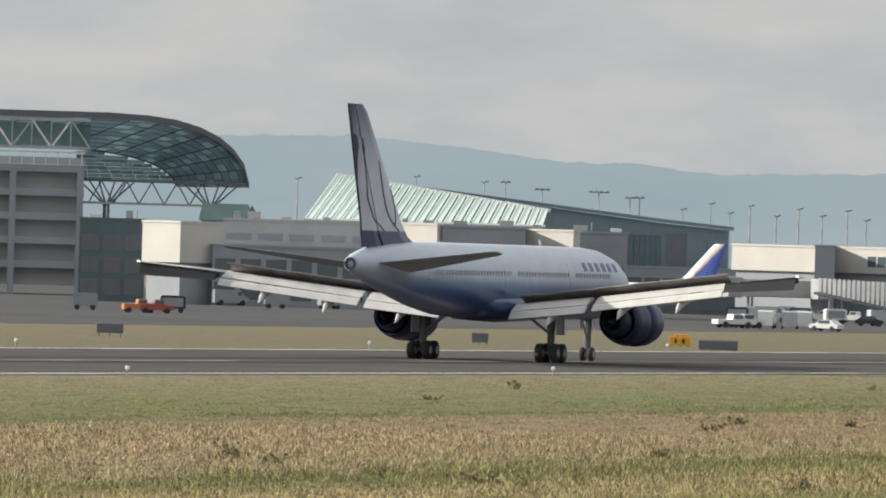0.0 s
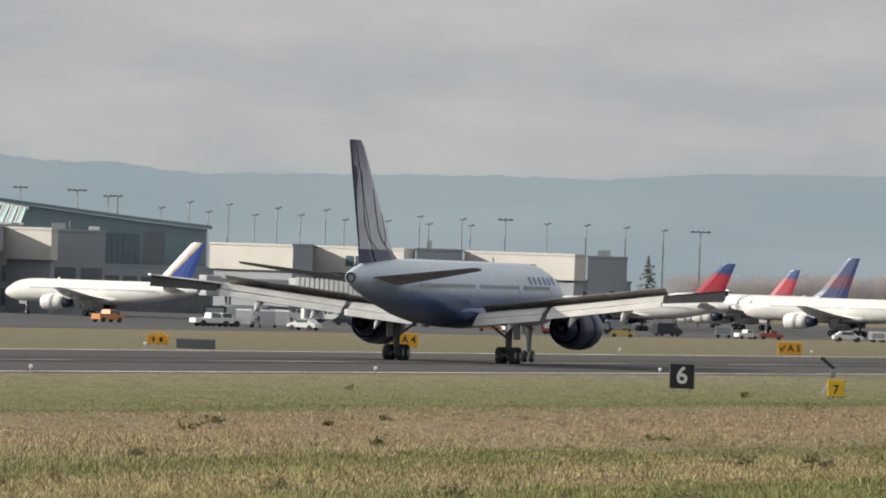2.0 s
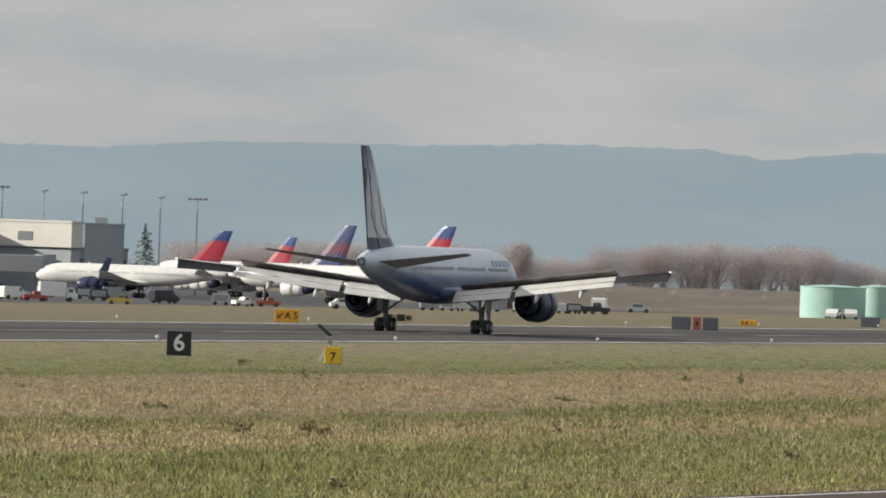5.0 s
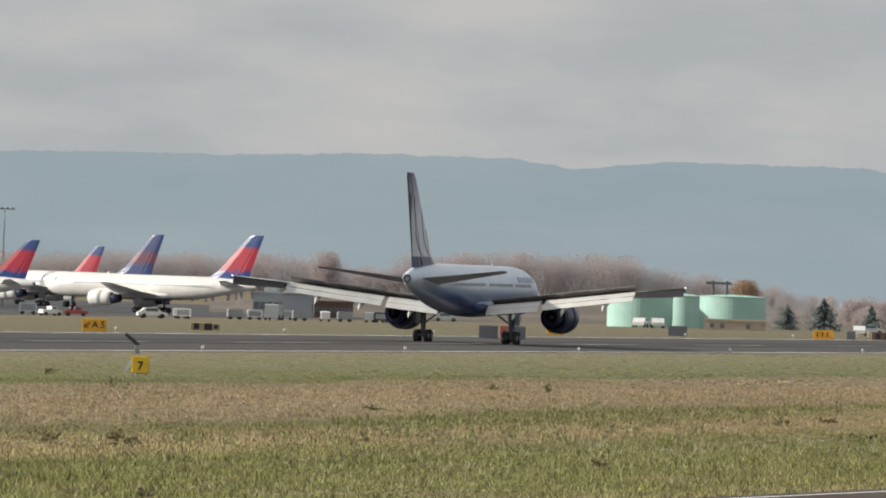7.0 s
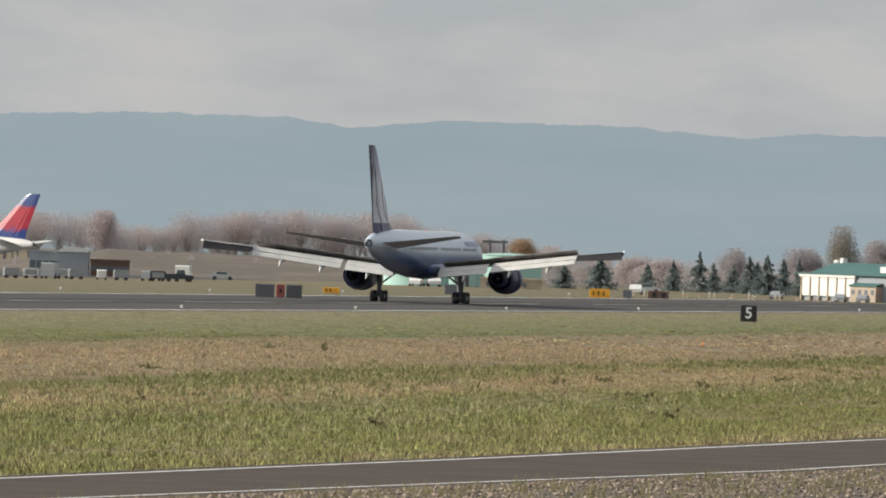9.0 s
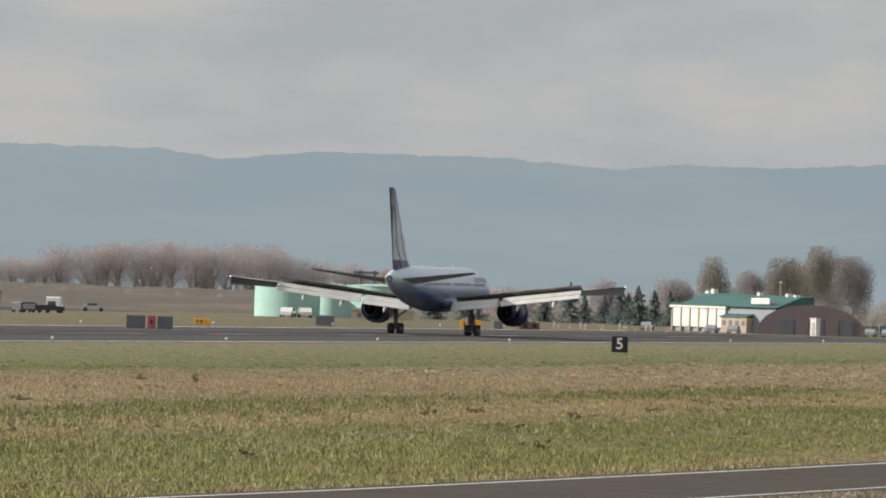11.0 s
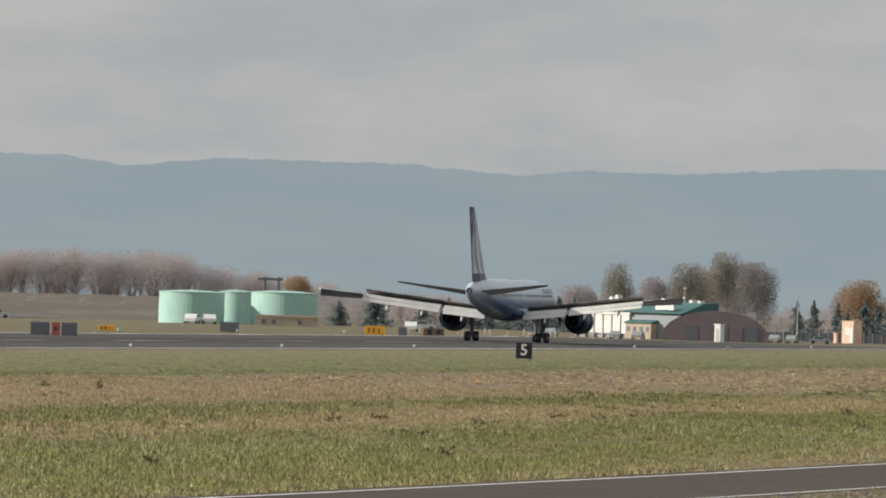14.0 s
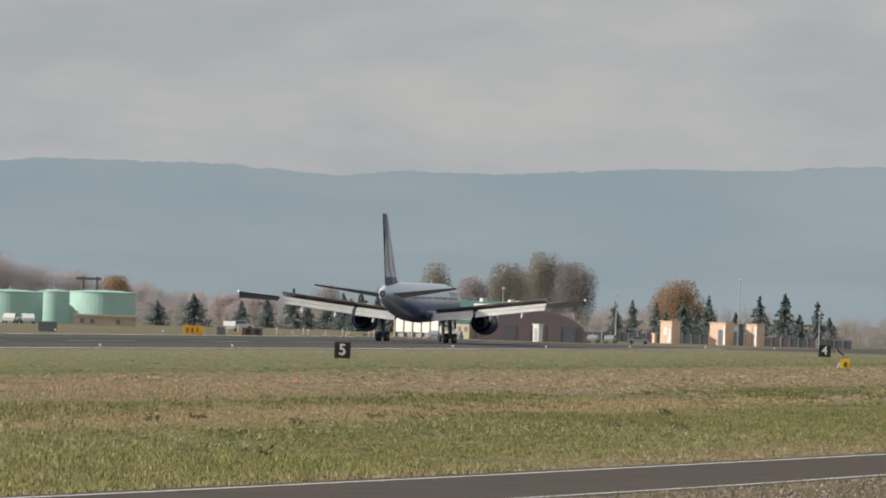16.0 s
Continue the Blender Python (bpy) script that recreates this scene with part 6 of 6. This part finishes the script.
M_WEED = mat("dry_weed", (0.26, 0.22, 0.12), 0.95, col2=(0.18, 0.18, 0.085), scale=1)


def weed(x, y, h, w, seed):
    rng = random.Random(seed)
    o = thing("weed_clump", pose(x, y, 0), "dark dry weed clump in the turf", "weed", "weed clumps")
    bm = bmesh.new()
    pts = []
    for k in range(16):
        t = Vector((rng.gauss(0, w * 0.5), rng.gauss(0, 0.3), h * rng.uniform(0.3, 1)))
        rod((t.x * 0.5, t.y * 0.5, 0), t, 0.012, 0.006, 4, bm)
        pts += [t * rng.uniform(0.5, 1) for _ in range(5)]
    part("stalk_tuft", bm, M_WEED, o)["kind"] = "stuff"
    me = leaves(pts, 0.07, rng)
    me.materials.append(M_WEED)
    tuft = new("leaf_tuft", me)
    tuft.parent = o
    tuft["kind"] = "stuff"


def weeds():
    rng = random.Random(5)
    weed(-118.3, 485.8, 0.55, 0.9, 1)
    for k in range(48):
        d, b = rng.uniform(250, 560), radians(rng.uniform(-19.8, -7))
        x, y = d * math.sin(b), d * math.cos(b)
        if -160 < x < -60:
            weed(x, y, rng.uniform(0.2, 0.5), rng.uniform(0.2, 0.6), k + 2)


weeds()

M_CLUMP = translucent(mat("dark_green_clumps", (0.17, 0.195, 0.08), 0.95, col2=(0.22, 0.2, 0.1), scale=0.2, fine=1.5, island=0.4, spec=0.1), 0.3)
M_SEED = translucent(mat("pale_seed_heads", (0.58, 0.54, 0.38), 0.95, col2=(0.45, 0.42, 0.2), scale=0.3, island=0.3, spec=0.1), 0.4)


def turf_clumps():
    """Taller dark green clumps in long drifts, and pale seed heads over the rough grass."""
    rs = np.random.RandomState(31)

    def tufts(name, n, xs, spread, y0, y1, h, w, blades, material, label):
        y = y0 + (y1 - y0) * rs.rand(n)
        x = rs.choice(xs, n) + rs.randn(n) * spread
        drift = np.sin(y * 0.045 + x * 0.2) + np.sin(y * 0.021 + 1.7 + x * 0.4) + 0.8 * np.sin(y * 0.4 + x * 1.3)
        edge = np.interp(y, [p[1] for p in FAR_EDGE], [p[0] for p in FAR_EDGE]) - 2.0
        keep = (drift + rs.randn(n) * 0.5 > 0.35) & (x < edge) & (x > -164)
        x, y = x[keep], y[keep]
        n = len(x)
        V = np.zeros((n, blades, 3, 3))
        for k in range(blades):
            a = rs.rand(n) * 6.283
            bx, by = x + rs.randn(n) * w, y + rs.randn(n) * w
            hk = h * (0.5 + rs.rand(n))
            half = w * (0.25 + 0.25 * rs.rand(n))
            V[:, k, 0] = np.stack([bx - np.cos(a) * half, by - np.sin(a) * half, np.full(n, -0.01)], 1)
            V[:, k, 1] = np.stack([bx + np.cos(a) * half, by + np.sin(a) * half, np.full(n, -0.01)], 1)
            V[:, k, 2] = np.stack([bx + rs.randn(n) * hk * 0.5, by + rs.randn(n) * hk * 0.4, hk], 1)
        V = V.reshape(-1, 3)
        me = bpy.data.meshes.new(name)
        me.from_pydata(V.tolist(), [], np.arange(len(V)).reshape(-1, 3).tolist())
        me.materials.append(material)
        tagged(new(name, me), label, "grass", "", "stuff")

    tufts("clover_clumps", 4200, (-88.0, -84.0, -90.0), 2.6, 260, 720, 0.16, 0.16, 6, M_CLUMP, "dark green clumps in a long drift across the turf")
    tufts("clover_clumps", 4500, (-66.0, -74.0, -80.0), 5.0, 215, 520, 0.15, 0.1, 6, M_CLUMP, "scattered dark green clumps in rough grass")
    n = 1500
    y = 215 + 230 * rs.rand(n)
    x = np.interp(y, [p[1] for p in NEAR_EDGE], [p[0] for p in NEAR_EDGE]) + 1.2 + 8 * rs.rand(n)
    V = np.zeros((n, 7, 3, 3))
    for k in range(7):
        bx, by, hk = x + rs.randn(n) * 0.1, y + rs.randn(n) * 0.1, 0.1 + 0.3 * rs.rand(n) ** 2
        V[:, k, 0] = np.stack([bx - 0.012, by, np.zeros(n)], 1)
        V[:, k, 1] = np.stack([bx + 0.012, by, np.zeros(n)], 1)
        V[:, k, 2] = np.stack([bx + rs.randn(n) * 0.35 * hk, by + rs.randn(n) * 0.3 * hk, hk], 1)
    me = bpy.data.meshes.new("verge_grass")
    me.from_pydata(V.reshape(-1, 3).tolist(), [], np.arange(n * 21).reshape(-1, 3).tolist())
    me.materials.append(M_WEED)
    tagged(new("verge_grass", me), "thin dry grass tufts growing in the gravel verge", "grass", "", "stuff")
    tufts("seed_heads", 9000, (-62.0, -70.0, -78.0, -96.0), 6.0, 215, 480, 0.22, 0.03, 3, M_SEED, "pale dry seed heads over the rough grass")


turf_clumps()


def verge_stones():
    rs = np.random.RandomState(3)
    V, F = [], []
    n = 30000
    y = 200 + 260 * rs.rand(n) ** 1.3
    x0 = np.interp(y, [p[1] for p in NEAR_EDGE], [p[0] for p in NEAR_EDGE]) + 1.0
    x = x0 + 9 * rs.rand(n) ** 1.4
    for i in range(n):
        s = 0.028 + 0.06 * rs.rand() ** 2
        k = len(V)
        j = rs.rand(6) * 0.5 + 0.75
        V += [(x[i] + s * j[0], y[i], s * 0.4), (x[i], y[i] + s * j[1], s * 0.4), (x[i] - s * j[2], y[i], s * 0.4), (x[i], y[i] - s * j[3], s * 0.4), (x[i], y[i], s * j[4]), (x[i], y[i], 0)]
        F += [(k, k + 1, k + 4), (k + 1, k + 2, k + 4), (k + 2, k + 3, k + 4), (k + 3, k, k + 4), (k + 1, k, k + 5), (k + 2, k + 1, k + 5), (k + 3, k + 2, k + 5), (k, k + 3, k + 5)]
    me = bpy.data.meshes.new("verge_stones")
    me.from_pydata(V, [], F)
    me.materials.append(M_STONE)
    tagged(new("verge_stones", me), "loose grey and brown stones along the road", "gravel", "", "stuff")


verge_stones()


def motions():
    walk(jet, [(t, pose(-191.5, s, 0.02, 0, -0.35, 0)) for t, s in ROLL])


motions()
